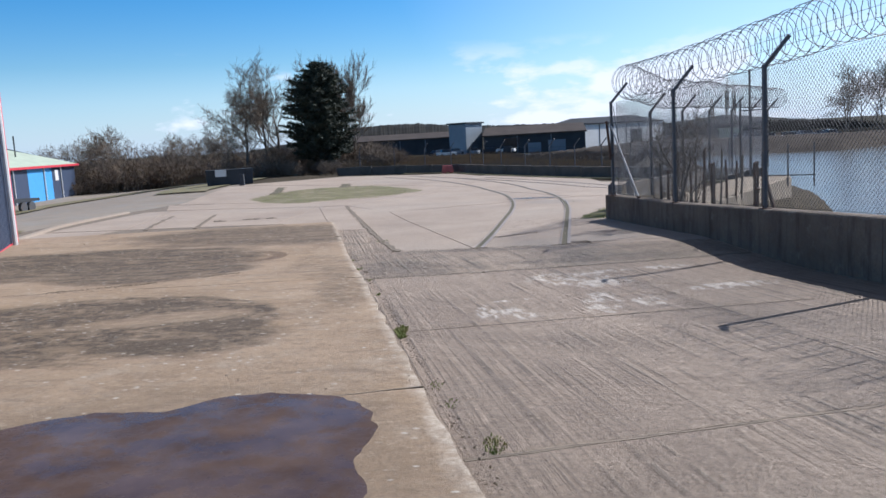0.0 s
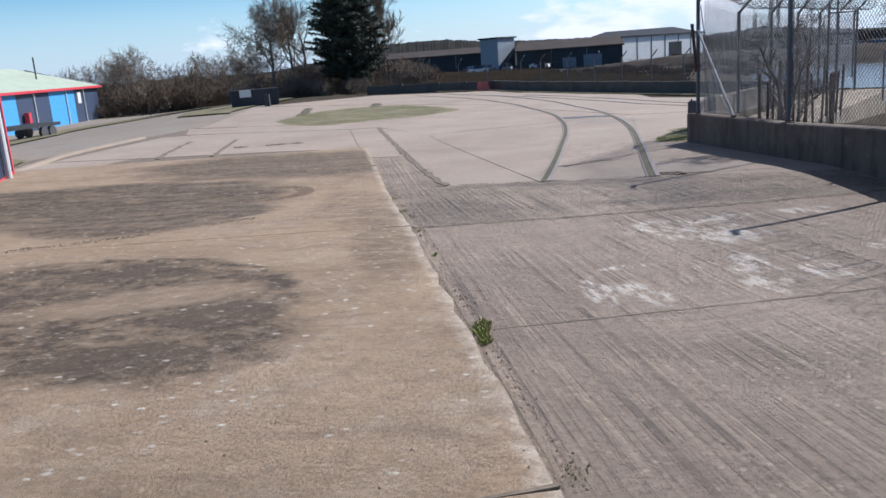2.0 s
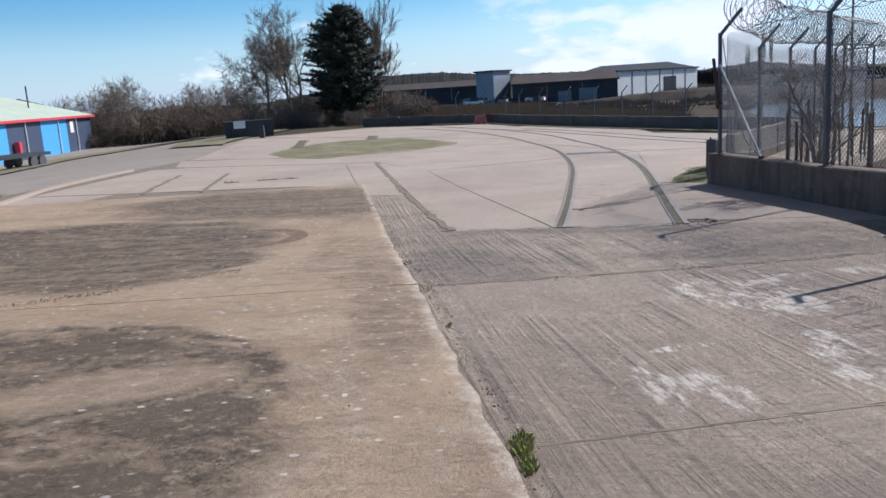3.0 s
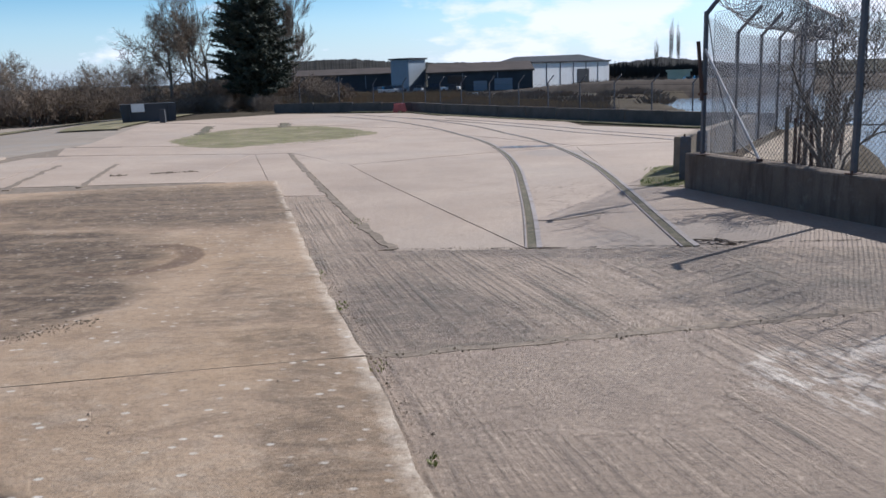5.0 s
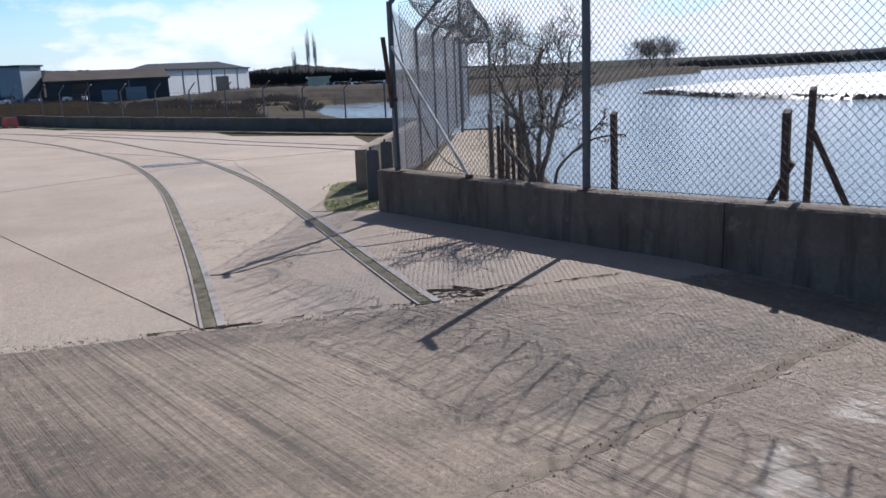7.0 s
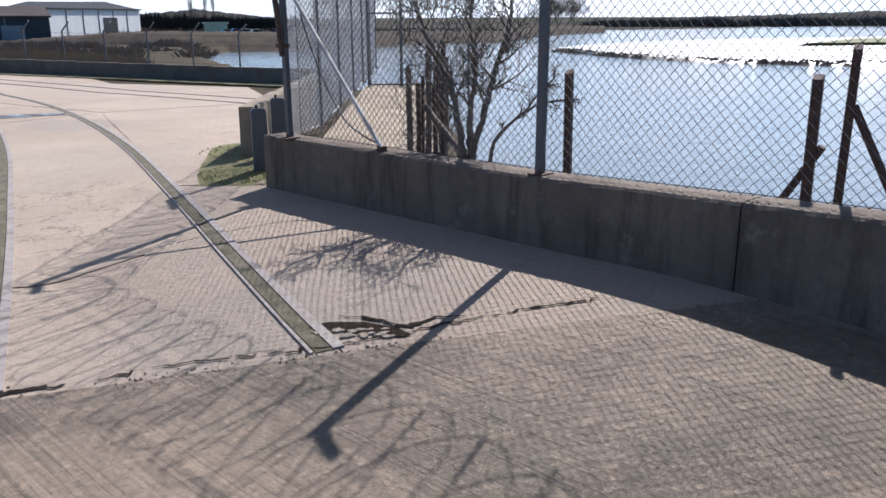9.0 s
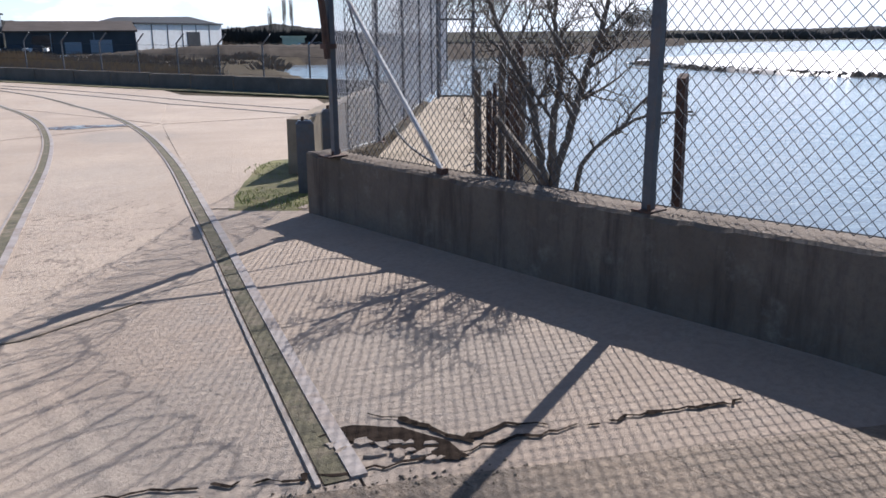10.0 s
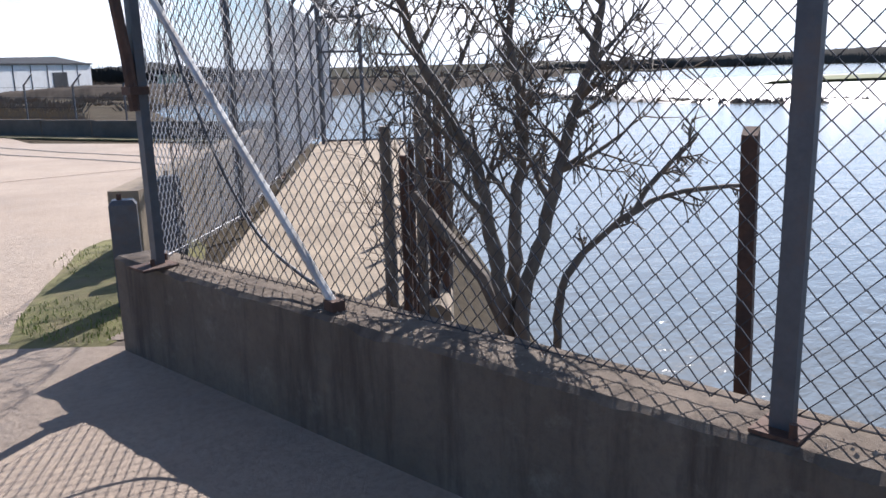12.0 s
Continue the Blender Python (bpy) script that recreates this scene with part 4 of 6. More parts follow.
def fence_post(loc, rz, group):
    """A steel angle post with a base plate and a cranked arm that leans to local +x."""
    th = thing("fence_post", "dark steel fence post with cranked arm bolted to the wall", "fence post", loc, rz, group)
    g = Geo()
    prof = [(-0.03, -0.03), (-0.018, -0.03), (-0.018, -0.0225), (0.0225, -0.0225), (0.0225, 0.018), (0.03, 0.018), (0.03, 0.03), (-0.03, 0.03)]
    n = len(prof)
    g.add([(x, y, z) for z in (0.0, POST_H) for x, y in prof], [tuple(range(n - 1, -1, -1)), tuple(range(n, 2 * n))] + [(k, (k + 1) % n, n + (k + 1) % n, n + k) for k in range(n)])
    part("upright", g, MAT["post"], th)
    g = Geo()
    m = Matrix.Rotation(radians(42), 3, 'Y')
    g.box(0, 0, POST_H - 0.03, 0.05, 0.05, 0.58, m)
    part("arm", g, MAT["post"], th)
    g = Geo()
    g.box(0, 0, 0, 0.15, 0.13, 0.012)
    part("base_plate", g, MAT["rust"], th, "rusty base plate")
    for sx in (-1, 1):
        g = Geo()
        g.tube([(0.06 * sx, 0.045 * sx, 0.01), (0.06 * sx, 0.045 * sx, 0.05)], 0.011, 6)
        part("bolt", g, MAT["rust"], th)
    return th


def wire_mesh(a, b, za, zb, height, pitch, wire, over=0.0):
    """Chain link between two plan points: two sets of slanting wires that cross, knuckled at each crossing."""
    g = Geo()
    a, b = Vector((*a, 0)), Vector((*b, 0))
    L = (b - a).length
    d = (b - a) / L
    nrm = Vector((d.y, -d.x, 0))
    n = int(L / pitch)
    rows = int(height / pitch)
    for i in range(n + 1):
        for side in (0, 1):
            pts = []
            for r in range(rows * 2 + 1):
                s = (i + (0.5 if (r % 2) == 1 else 0.0) * (1 if side else -1)) * pitch
                s = min(max(s, 0), L)
                t = s / L
                sag = 0.006 * noise.noise(Vector((s * 1.3, r * 0.2, 7.0)))
                off = nrm * (0.003 * (1 if (r % 2) == (1 if side else 0) else -1) + 0.012 * noise.noise(Vector((s * 0.7, r * 0.09, 3.0))))
                pts.append(a + d * s + off + Vector((0, 0, za + (zb - za) * t + r * pitch / 2 + sag)))
            g.tube(pts, wire, 4, False)
    return g


def razor_coil(points, radius, pitch, thick, seed):
    """Overlapping loops of razor wire strung along a line."""
    g = Geo()
    rnd = random.Random(seed)
    line = [Vector(p) for p in points]
    seg = [(q - p).length for p, q in zip(line, line[1:])]
    total = sum(seg)

    def at(s):
        for (p, q), l in zip(zip(line, line[1:]), seg):
            if s <= l:
                return p.lerp(q, s / l), (q - p).normalized()
            s -= l
        return line[-1], (line[-1] - line[-2]).normalized()

    turns = int(total / pitch)
    for hand in (1, -1):
        pts = []
        for i in range(turns * 20 + 1):
            s = i / 20 * pitch
            c, d = at(min(s, total))
            side = d.cross(Vector((0, 0, 1))).normalized()
            up = side.cross(d)
            wob = 1 + 0.10 * noise.noise(Vector((s * 0.9, hand * 5.0, seed)))
            ang = hand * 6.28319 * i / 20 + 0.5 * hand
            sway = d * 0.13 * math.sin(ang * 1.0 + hand)
            dip = Vector((0, 0, 0.05 * noise.noise(Vector((s * 0.5, 1.0, seed)))))
            pts.append(c + (side * math.cos(ang) + up * math.sin(ang)) * radius * wob + sway + dip)
        g.tube(pts, thick, 4, False)
        for p, q in list(zip(pts, pts[1:]))[::2]:
            d = (q - p).normalized()
            m = (p + q) / 2
            e = d.cross(Vector((rnd.random() - 0.5, rnd.random() - 0.5, rnd.random() - 0.5))).normalized() * 0.016
            g.add([m - d * 0.014, m + e, m + d * 0.014, m - e], [(0, 1, 2, 3)])
    return g


def on_wall(y):
    return wall_x(y) + 0.1, y, wall_top(y)


river_fence = thing("chain_link_fence", "tall galvanised chain link fence along the concrete wall", "fence")
posts_y = [18.6, 15.36, 12.1, 8.8, 5.5, 2.2, -1.1]
RZ_WALL = math.degrees(math.atan2(0.132, 1.0))
for y in posts_y:
    fence_post(on_wall(y) if y < 18 else (3.94, 18.63, wall_top(18.6)), RZ_WALL, "fence posts on the river wall")
for i, (y0, y1) in enumerate(zip(posts_y, posts_y[1:])):
    p, q = on_wall(y0), on_wall(y1)
    g = wire_mesh((p[0] + 0.045, p[1]), (q[0] + 0.045, q[1]), p[2] + 0.02, q[2] + 0.02, POST_H, 0.074, 0.0029)
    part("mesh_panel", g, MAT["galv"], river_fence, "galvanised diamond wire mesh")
for h in (0.03, POST_H - 0.02):
    g = Geo()
    g.tube([(on_wall(y)[0] + 0.045, y, on_wall(y)[2] + h) for y in posts_y], 0.003, 4)
    part("line_wire", g, MAT["galv"], river_fence)
ARM = (0.39, 0.43)
tips = [(on_wall(y)[0] + ARM[0], y + 0.05, on_wall(y)[2] + POST_H + ARM[1] - 0.03) for y in posts_y]
for k in (0.55, 0.98):
    g = Geo()
    g.tube([(on_wall(y)[0] + ARM[0] * k, y, on_wall(y)[2] + POST_H + ARM[1] * k) for y in posts_y], 0.0028, 4)
    part("line_wire", g, MAT["galv"], river_fence)

# second run, from the corner along the quay path
D2 = Vector((0.559, 0.829, 0)).normalized()
N2 = Vector((D2.y, -D2.x, 0))
C0 = Vector((3.93, 18.62, 0))
PATH_Z = -0.4
run2 = [C0 + D2 * s for s in (0.0, 2.55, 5.1, 7.65, 10.2, 12.75, 15.3)]
RZ2 = math.degrees(math.atan2(-D2.x, D2.y))
run2_z = [-0.02] + [PATH_Z + 0.16] * 6
quay_fence = thing("chain_link_fence", "tall chain link fence running along the concrete quay path", "fence")
for p, z in list(zip(run2, run2_z))[1:]:
    fence_post((p.x, p.y, z), RZ2, "fence posts along the quay path")
for i in range(6):
    p, q = run2[i], run2[i + 1]
    g = wire_mesh((p.x, p.y), (q.x, q.y), run2_z[i], run2_z[i + 1], POST_H, 0.08, 0.0023)
    # sunlit look of this run is put into the wire colour
    part("mesh_panel", g, MAT["galv_sunlit"], quay_fence, "galvanised diamond wire mesh")
for h in (0.03, POST_H - 0.02):
    g = Geo()
    g.tube([(p.x, p.y, z + h) for p, z in zip(run2, run2_z)], 0.003, 4)
    part("line_wire", g, MAT["galv_sunlit"], quay_fence)
tips2 = [(p.x + N2.x * ARM[0], p.y + N2.y * ARM[0], z + POST_H + ARM[1] - 0.03) for p, z in zip(run2, run2_z)]
coil = razor_coil(tips2[::-1] + tips[1:], 0.36, 0.36, 0.0052, 3)
single("razor_wire", coil, MAT["razor"], "coiled razor wire strung along the tops of the fences", "razor wire")

# corner: short rusty post, pale brace, loose cable
bp = thing("brace_post", "short rusty steel post with a pale diagonal brace pipe", "fence post", (3.90, 18.6, wall_top(18.6)), RZ_WALL)
g = Geo()
g.tube([(0.0, 0.02, 0.82), (-0.02, 0.02, 1.1), (-0.08, 0.03, 1.7)], 0.031, 8)
part("upright", g, MAT["rust"], bp)
g = Geo()
g.box(0.01, 0.02, 0.9, 0.1, 0.1, 0.04)
part("clamp", g, MAT["rust"], bp, "rusty clamp band")
g = Geo()
g.box(0, 0, 0, 0.2, 0.16, 0.014)
part("base_plate", g, MAT["rust"], bp)
brace = thing("brace_pipe", "pale painted diagonal brace pipe from wall to corner post", "brace")
foot = Vector(on_wall(17.2)) + Vector((-0.02, 0, 0.02))
g = Geo()
g.tube([foot, Vector((3.92, 18.6, wall_top(18.7) + 1.58))], 0.02, 8)
part("pipe", g, MAT["pipe"], brace)
g = Geo()
g.box(*(foot - Vector((0, 0, 0.02))), 0.06, 0.075, 0.045)
part("foot_bracket", g, MAT["rust"], brace, "rusty foot bracket")
g = Geo()
pc = [Vector((4.0, 18.7, 2.0)), Vector((4.06, 18.5, 1.2)), Vector((4.12, 18.2, 0.6)), Vector((4.18, 17.9, 0.22)), Vector((4.2, 17.5, 0.08)), Vector((4.2, 17.25, 0.06))]
g.tube(spline([tuple(p) for p in pc], 0.08), 0.009, 5)
single("loose_cable", g, MAT["post"], "loose black cable hanging beside the corner post", "cable", True)

# ---- quay path, its low wall and old posts ----
mq = mat_plain("sandy_quay_concrete", (0.29, 0.23, 0.16), 0.3, 1.6, 0.9, bump=0.7, fine=30, dirt=(0.2, 0.15, 0.095))
g = Geo()
q0, wid = C0 + D2 * 0.3 + N2 * 0.12, 1.4
n = 24
for i in range(n + 1):
    p = q0 + D2 * (11.2 * i / n)
    wv = wid + 0.1 * noise.noise(Vector((i * 0.4, 0, 0)))
    for a, z in ((-0.12, -1.2), (-0.12, 0.0), (wv * 0.5, 0.015), (wv, 0.0), (wv + 0.06, -0.05), (wv + 0.1, -2.6)):
        q = p + N2 * a
        g.v.append((q.x, q.y, PATH_Z + z))
for i in range(n):
    for k in range(5):
        a = i * 6 + k
        g.f.append((a + 1, a + 7, a + 6, a))
g.f += [tuple(range(6)), tuple(n * 6 + k for k in range(5, -1, -1))]
single("quay_path", g, mq, "sandy pale concrete quay path beside the river", "path", kind="structure")
low = thing("wall_quay", "low pale concrete kerb wall behind the corner", "wall", kind="structure")
for i in range(3):
    g = Geo()
    a, b = C0 + D2 * (2.5 + 2.5 * i) - N2 * 0.95, C0 + D2 * (4.96 + 2.5 * i) - N2 * 0.95
    m = Matrix.Rotation(-math.atan2(D2.x, D2.y), 3, 'Z')
    c = (a + b) / 2
    g.box(c.x, c.y, -1.0, 0.26, 2.44, 1.03 - 0.02 * i, m, 0.97)
    part("wall_block", g, mq, low)


def old_post(name, loc, h, r, lean, mat, label, group="", square=False):
    g = Geo()
    top = Vector((loc[0] + lean[0], loc[1] + lean[1], loc[2] + h))
    base = Vector(loc)
    if square:
        m = Matrix.Rotation(0.4, 3, 'Z')
        pts = []
        for z, c in ((0, base), (1, top)):
            for a, b in ((-1, -1), (1, -1), (1, 1), (-1, 1)):
                pts.append(c + m @ Vector((r * a, r * b, (0.015 * a if z else 0))))
        g.add(pts, [(3, 2, 1, 0), (4, 5, 6, 7), (0, 1, 5, 4), (1, 2, 6, 5), (2, 3, 7, 6), (3, 0, 4, 7)])
    else:
        g.tube([base, base.lerp(top, 0.5) + Vector((0.012, 0.008, 0)), top], [r * 1.05, r, r * 0.92], 8)
    return single(name, g, mat, label, "post", group=group)


BZ = PATH_Z - 0.55
random.seed(11)
old_post("rusty_stake", (5.38, 16.04, BZ), 1.66, 0.03, (0.01, 0.05), MAT["rust"], "rusty square steel stub post behind the wall", "rusty stub posts", True)
old_post("rusty_stake", (5.38, 13.8, BZ), 1.74, 0.032, (0.0, 0.02), MAT["rust"], "rusty square steel stub post behind the wall", "rusty stub posts", True)
old_post("rusty_stake", (5.42, 13.62, BZ), 1.93, 0.026, (0.02, 0.0), MAT["rust"], "thin rusty steel stub post beside another", "rusty stub posts", True)
g = Geo()
g.tube([(5.4, 13.75, 0.35), (5.35, 14.55, BZ)], 0.026, 6)
single("rusty_strut", g, MAT["rust"], "rusty diagonal strut of an old post", "strut")
g = Geo()
g.tube([(5.44, 13.6, 0.62), (5.5, 12.7, BZ)], 0.03, 6)
single("rusty_strut", g, MAT["rust"], "rusty diagonal strut of an old post", "strut")
base = Vector((4.74, 17.66, PATH_Z))
for i in range(13):
    p = base + D2 * (0.02 + 0.2 * i + (0.5 * (i - 6) if i > 6 else 0)) + N2 * (0.1 * random.random() - 0.02 + (0.075 * min(i, 5)))
    old_post("old_stake", (p.x, p.y, PATH_Z - 0.2), 1.05 + 0.45 * random.random(), 0.019 + 0.014 * random.random(), (0.12 * (random.random() - 0.5), 0.1 * (random.random() - 0.5)),
             MAT["rust"] if i % 3 else MAT["bark"], "rusty old stake along the river edge of the path", "old stakes along the path")
g = Geo()
g.tube([(5.1, 17.9, 0.3), (5.2, 17.45, -0.1), (5.3, 16.95, BZ)], 0.034, 7)
single("fallen_timber", g, MAT["bark"], "brown timber leaning against old stakes", "timber")

TANGLE = [base + D2 * (0.2 + 0.22 * k) + N2 * (0.12 + 0.04 * k) for k in range(8)]

# far end of the path: a light gate frame and rail
gate = thing("pipe_gate", "thin steel gate frame across the end of the quay path", "gate")
e0 = C0 + D2 * 10.9 + N2 * 0.1
e1 = e0 + N2 * 2.3
for i, (p, h) in enumerate(((e0, 2.6), (e0 + N2 * 0.75, 2.3), (e1, 1.1), (e0 + N2 * 1.5, 1.1))):
    g = Geo()
    g.tube([(p.x, p.y, PATH_Z - 0.3), (p.x, p.y, PATH_Z + h)], 0.035 if i < 2 else 0.025, 6)
    part("gate_post", g, MAT["post"], gate)
for h in (2.25, 1.65, 0.06):
    g = Geo()
    q = e0 + N2 * 0.75 if h > 1 else e1
    g.tube([(e0.x, e0.y, PATH_Z + h), (q.x, q.y, PATH_Z + h)], 0.022, 6)
    part("crossbar", g, MAT["post"], gate)
g = Geo()
e2 = C0 + D2 * 12.6
g.tube([(e2.x, e2.y, PATH_Z - 0.4), (e2.x, e2.y, 3.3)], 0.035, 6)
single("tall_pole", g, MAT["post"], "tall thin steel pole behind the fence", "pole")

# ---- bollards and the grassy corner ----
for loc, h in (((4.2, 20.05), 0.74), ((4.86, 20.98), 0.78)):
    th = thing("bollard", "dark rubber-faced stub bollard at the wall end", "bollard", (loc[0], loc[1], ground_z(*loc) - 0.02), -20, "bollards at the wall end")
    g = Geo()
    g.box(0, 0, 0, 0.19, 0.15, h, None, 0.94)
    g.box(0, 0, h, 0.178, 0.14, 0.03, None, 0.75)
    part("body", g, MAT["post"], th)
    g = Geo()
    g.tube([(-0.02, 0, h + 0.02), (-0.02, 0, h + 0.07)], 0.018, 6)
    part("eye_bolt", g, MAT["rust"], th)


def blades(cx, cy, rx, ry, count, h, mat, seed, lift=0.0, flat=0.5):
    g = Geo()
    rnd = random.Random(seed)
    for _ in range(count):
        a, r = rnd.random() * 6.283, math.sqrt(rnd.random())
        x, y = cx + rx * r * math.cos(a), cy + ry * r * math.sin(a)
        z = ground_z(x, y) + lift
        t, hh = rnd.random() * 6.283, h * (0.4 + rnd.random())
        lean = hh * flat * (0.4 + rnd.random())
        w = 0.003 + 0.003 * rnd.random()
        sx, sy = w * math.sin(t), -w * math.cos(t)
        dx, dy = math.cos(t) * lean, math.sin(t) * lean
        g.add([(x - sx, y - sy, z - 0.01), (x + sx, y + sy, z - 0.01), (x + sx * 0.7 + dx * 0.4, y + sy * 0.7 + dy * 0.4, z + hh * 0.7), (x + dx, y + dy, z + hh)], [(0, 1, 2), (0, 2, 3)])
    return g


def grass_patch(name, poly, mat, label, blade_list, lift=0.012):
    g = Geo()
    line = spline(poly + poly[:1], 0.25)[:-1]
    c = sum(line, Vector()) / len(line)
    g.v.append((c.x, c.y, ground_z(c.x, c.y) + lift + 0.012))
    for k in (0.5, 1.0):
        for p in line:
            q = c + (p - c) * k * (1 + 0.06 * noise.noise(p * 3))
            g.v.append((q.x, q.y, ground_z(q.x, q.y) + (lift + 0.008 if k < 1 else lift - 0.02)))
    n = len(line)
    g.f = [(0, 1 + i, 1 + (i + 1) % n) for i in range(n)] + [(1 + i, 1 + n + i, 1 + n + (i + 1) % n, 1 + (i + 1) % n) for i in range(n)]
    th = thing(name, label, "grass", kind="stuff")
    part("turf", g, mat, th, kind="stuff")
    for b in blade_list:
        part("grass_blades", b, MAT["grassleaf"], th, kind="stuff")
    return th


grass_patch("grass_patch", [(3.75, 19.25), (4.6, 20.0), (5.6, 22.4), (5.0, 23.3), (4.0, 21.6), (3.35, 20.0), (3.3, 19.6)], MAT["turf"], "mossy green grass at the end of the wall",
            [blades(3.8, 20.0, 0.35, 0.65, 500, 0.02, None, 2, 0.012), blades(4.6, 21.7, 0.5, 1.0, 400, 0.02, None, 3, 0.012)])
grass_patch("grass_patch", [(-10.4, 42.6), (-9.0, 49.8), (-4.6, 52.0), (-1.0, 45.4), (-3.0, 41.0), (-4.9, 38.6), (-6.5, 35.9), (-8.6, 37.6)], MAT["verge"], "thin dry grass island in the concrete",
            [blades(-6.0, 43.5, 4.0, 6.5, 5000, 0.025, None, 6, 0.02)])
for i, (x, y, r, c, h) in enumerate(((-0.42, 7.35, 0.09, 260, 0.045), (-0.4, 7.1, 0.06, 160, 0.04), (0.25, 4.07, 0.1, 200, 0.025), (-0.07, 5.35, 0.08, 60, 0.02), (0.03, 4.9, 0.07, 60, 0.02),
                                    (-1.72, 14.5, 0.16, 90, 0.025), (-1.4, 13.0, 0.12, 90, 0.025), (-0.83, 9.75, 0.05, 40, 0.03), (-1.08, 11.2, 0.1, 50, 0.025), (-1.4, 18.0, 0.3, 120, 0.025))):
    single("weed_tuft", blades(x, y, r * 0.6, r * 1.6, c, h, None, 30 + i, -0.01), MAT["grassleaf"], "small green weed tuft growing in the slab joint", "weed", group="weeds in the joints", kind="stuff")

# ---- bush behind the wall, bare trees, conifer, scrub ----
def limb(g, tw, rnd, p, d, length, r, depth, spread, up, segs=4, twig_at=1, nside=5, rmin=0.002, first=0.3, more=0):
    """One branch and, in turn, its side branches: thick ones go to g, thin ones to tw."""
    pts, rad = [p], [r]
    q, v = p.copy(), d.copy()
    for i in range(segs):
        v = (v + Vector((rnd.uniform(-1, 1), rnd.uniform(-1, 1), rnd.uniform(-0.6, 0.8))) * 0.16 + Vector((0, 0, up))).normalized()
        q = q + v * (length / segs)
        pts.append(q.copy())
        rad.append(r * (1 - 0.62 * (i + 1) / segs))
    (g if depth > twig_at else tw).tube(pts, rad, nside if depth > twig_at else 3, False)
    if depth == 0:
        return
    kids = (rnd.randint(3, 4) if depth > 1 else rnd.randint(3, 5)) + more
    for k in range(kids):
        t = first + (1 - first) * (k + rnd.random() * 0.7) / kids
        i = min(segs - 1, int(t * segs))
        b = pts[i].lerp(pts[i + 1], t * segs - i)
        a = rnd.random() * 6.283
        w = (pts[i + 1] - pts[i]).normalized()
        s = w.cross(Vector((math.cos(a), math.sin(a), 0.3))).normalized()
        nd = (w * (1 - spread * 0.45) + s * spread).normalized()
        limb(g, tw, rnd, b, nd, length * rnd.uniform(0.5, 0.72), max(rad[i] * 0.55, rmin), depth - 1, spread, up, max(2, segs - 1), twig_at, nside, rmin, 0.25, more)


def bare_tree(height, seed, loc, depth=4, spread=0.75, up=0.09, stems=1, label="tall bare winter tree with fine grey twigs", name="bare_tree", thick=0.022, group="", bushy=False, rmin=0.016, more=1):
    th = thing(name, label, "tree" if not bushy else "shrub", loc, (seed * 47) % 360, group)
    rnd = random.Random(seed)
    g, tw = Geo(), Geo()
    for s in range(stems):
        a = 6.283 * s / max(1, stems) + rnd.random()
        lean = 0.06 if stems == 1 else 0.45
        d = Vector((math.cos(a) * lean, math.sin(a) * lean, 1)).normalized()
        limb(g, tw, rnd, Vector((0.04 * math.cos(a) * stems, 0.04 * math.sin(a) * stems, -0.1)), d, height * (0.66 if stems == 1 else 0.55), height * thick, depth, spread, up, 5, 1, 5, rmin, 0.3, more)
    part("trunk", g, MAT["bark"], th)
    part("twig_mass", tw, MAT["twig"], th, "fine bare twigs", kind="stuff")
    return th


def at_az(az, d, z=None):
    x, y = d * math.sin(radians(az)), d * math.cos(radians(az))
    return (x, y, land_z(x, y) if z is None else z)


# leggy shrub right behind the river wall: three gnarled stems from one foot and a low side branch
shrub = thing("bare_shrub", "leggy bare shrub with knobbly grey stems behind the fence", "shrub", (4.99, 17.0, PATH_Z - 0.45))
rnd = random.Random(21)
g, tw = Geo(), Geo()
ALONG, BACK = Vector((0.79, -0.61, 0)), Vector((0.61, 0.79, 0))


def gnarled(line, r, kids, start, reach, depth=2):
    pts = [ALONG * u + BACK * b + Vector((0, 0, z)) for u, b, z in line]
    pts = spline([tuple(p) for p in pts], 0.07)
    pts = [p + Vector((rnd.uniform(-1, 1), rnd.uniform(-1, 1), rnd.uniform(-0.5, 0.5))) * 0.011 for p in pts]
    rad = [r * (1 - 0.72 * i / len(pts)) * rnd.uniform(0.9, 1.14) for i in range(len(pts))]
    g.tube(pts, rad, 7, False)
    for k in range(kids):
        t = start + (1 - start) * (k + rnd.random() * 0.8) / kids
        i = min(len(pts) - 2, int(t * (len(pts) - 1)))
        w = (pts[i + 1] - pts[i]).normalized()
        a = rnd.random() * 6.283
        s = w.cross(Vector((math.cos(a), math.sin(a), 0.4))).normalized()
        limb(g, tw, rnd, pts[i], (w * 0.55 + s * 0.75 + Vector((0, 0, 0.15))).normalized(), reach * rnd.uniform(0.55, 1.1), max(rad[i] * 0.55, 0.007), depth, 0.85, 0.05, 5, 0, 5, 0.0045, 0.2, 1)


gnarled([(0.0, 0, -0.1), (-0.02, 0.02, 0.6), (-0.08, 0.03, 1.0), (-0.15, 0.05, 1.38), (-0.34, 0.02, 1.75), (-0.5, 0.0, 2.15)], 0.05, 13, 0.55, 0.42)
gnarled([(0.01, 0.03, -0.1), (0.02, 0.05, 0.7), (0.03, 0.1, 1.2), (0.07, 0.15, 1.5), (0.02, 0.2, 1.95), (0.06, 0.22, 2.3)], 0.045, 14, 0.55, 0.42)
gnarled([(0.02, -0.02, -0.1), (0.05, -0.03, 0.75), (0.15, -0.05, 1.15), (0.22, -0.04, 1.45), (0.36, -0.02, 1.9), (0.4, 0.02, 2.25)], 0.047, 14, 0.55, 0.42)
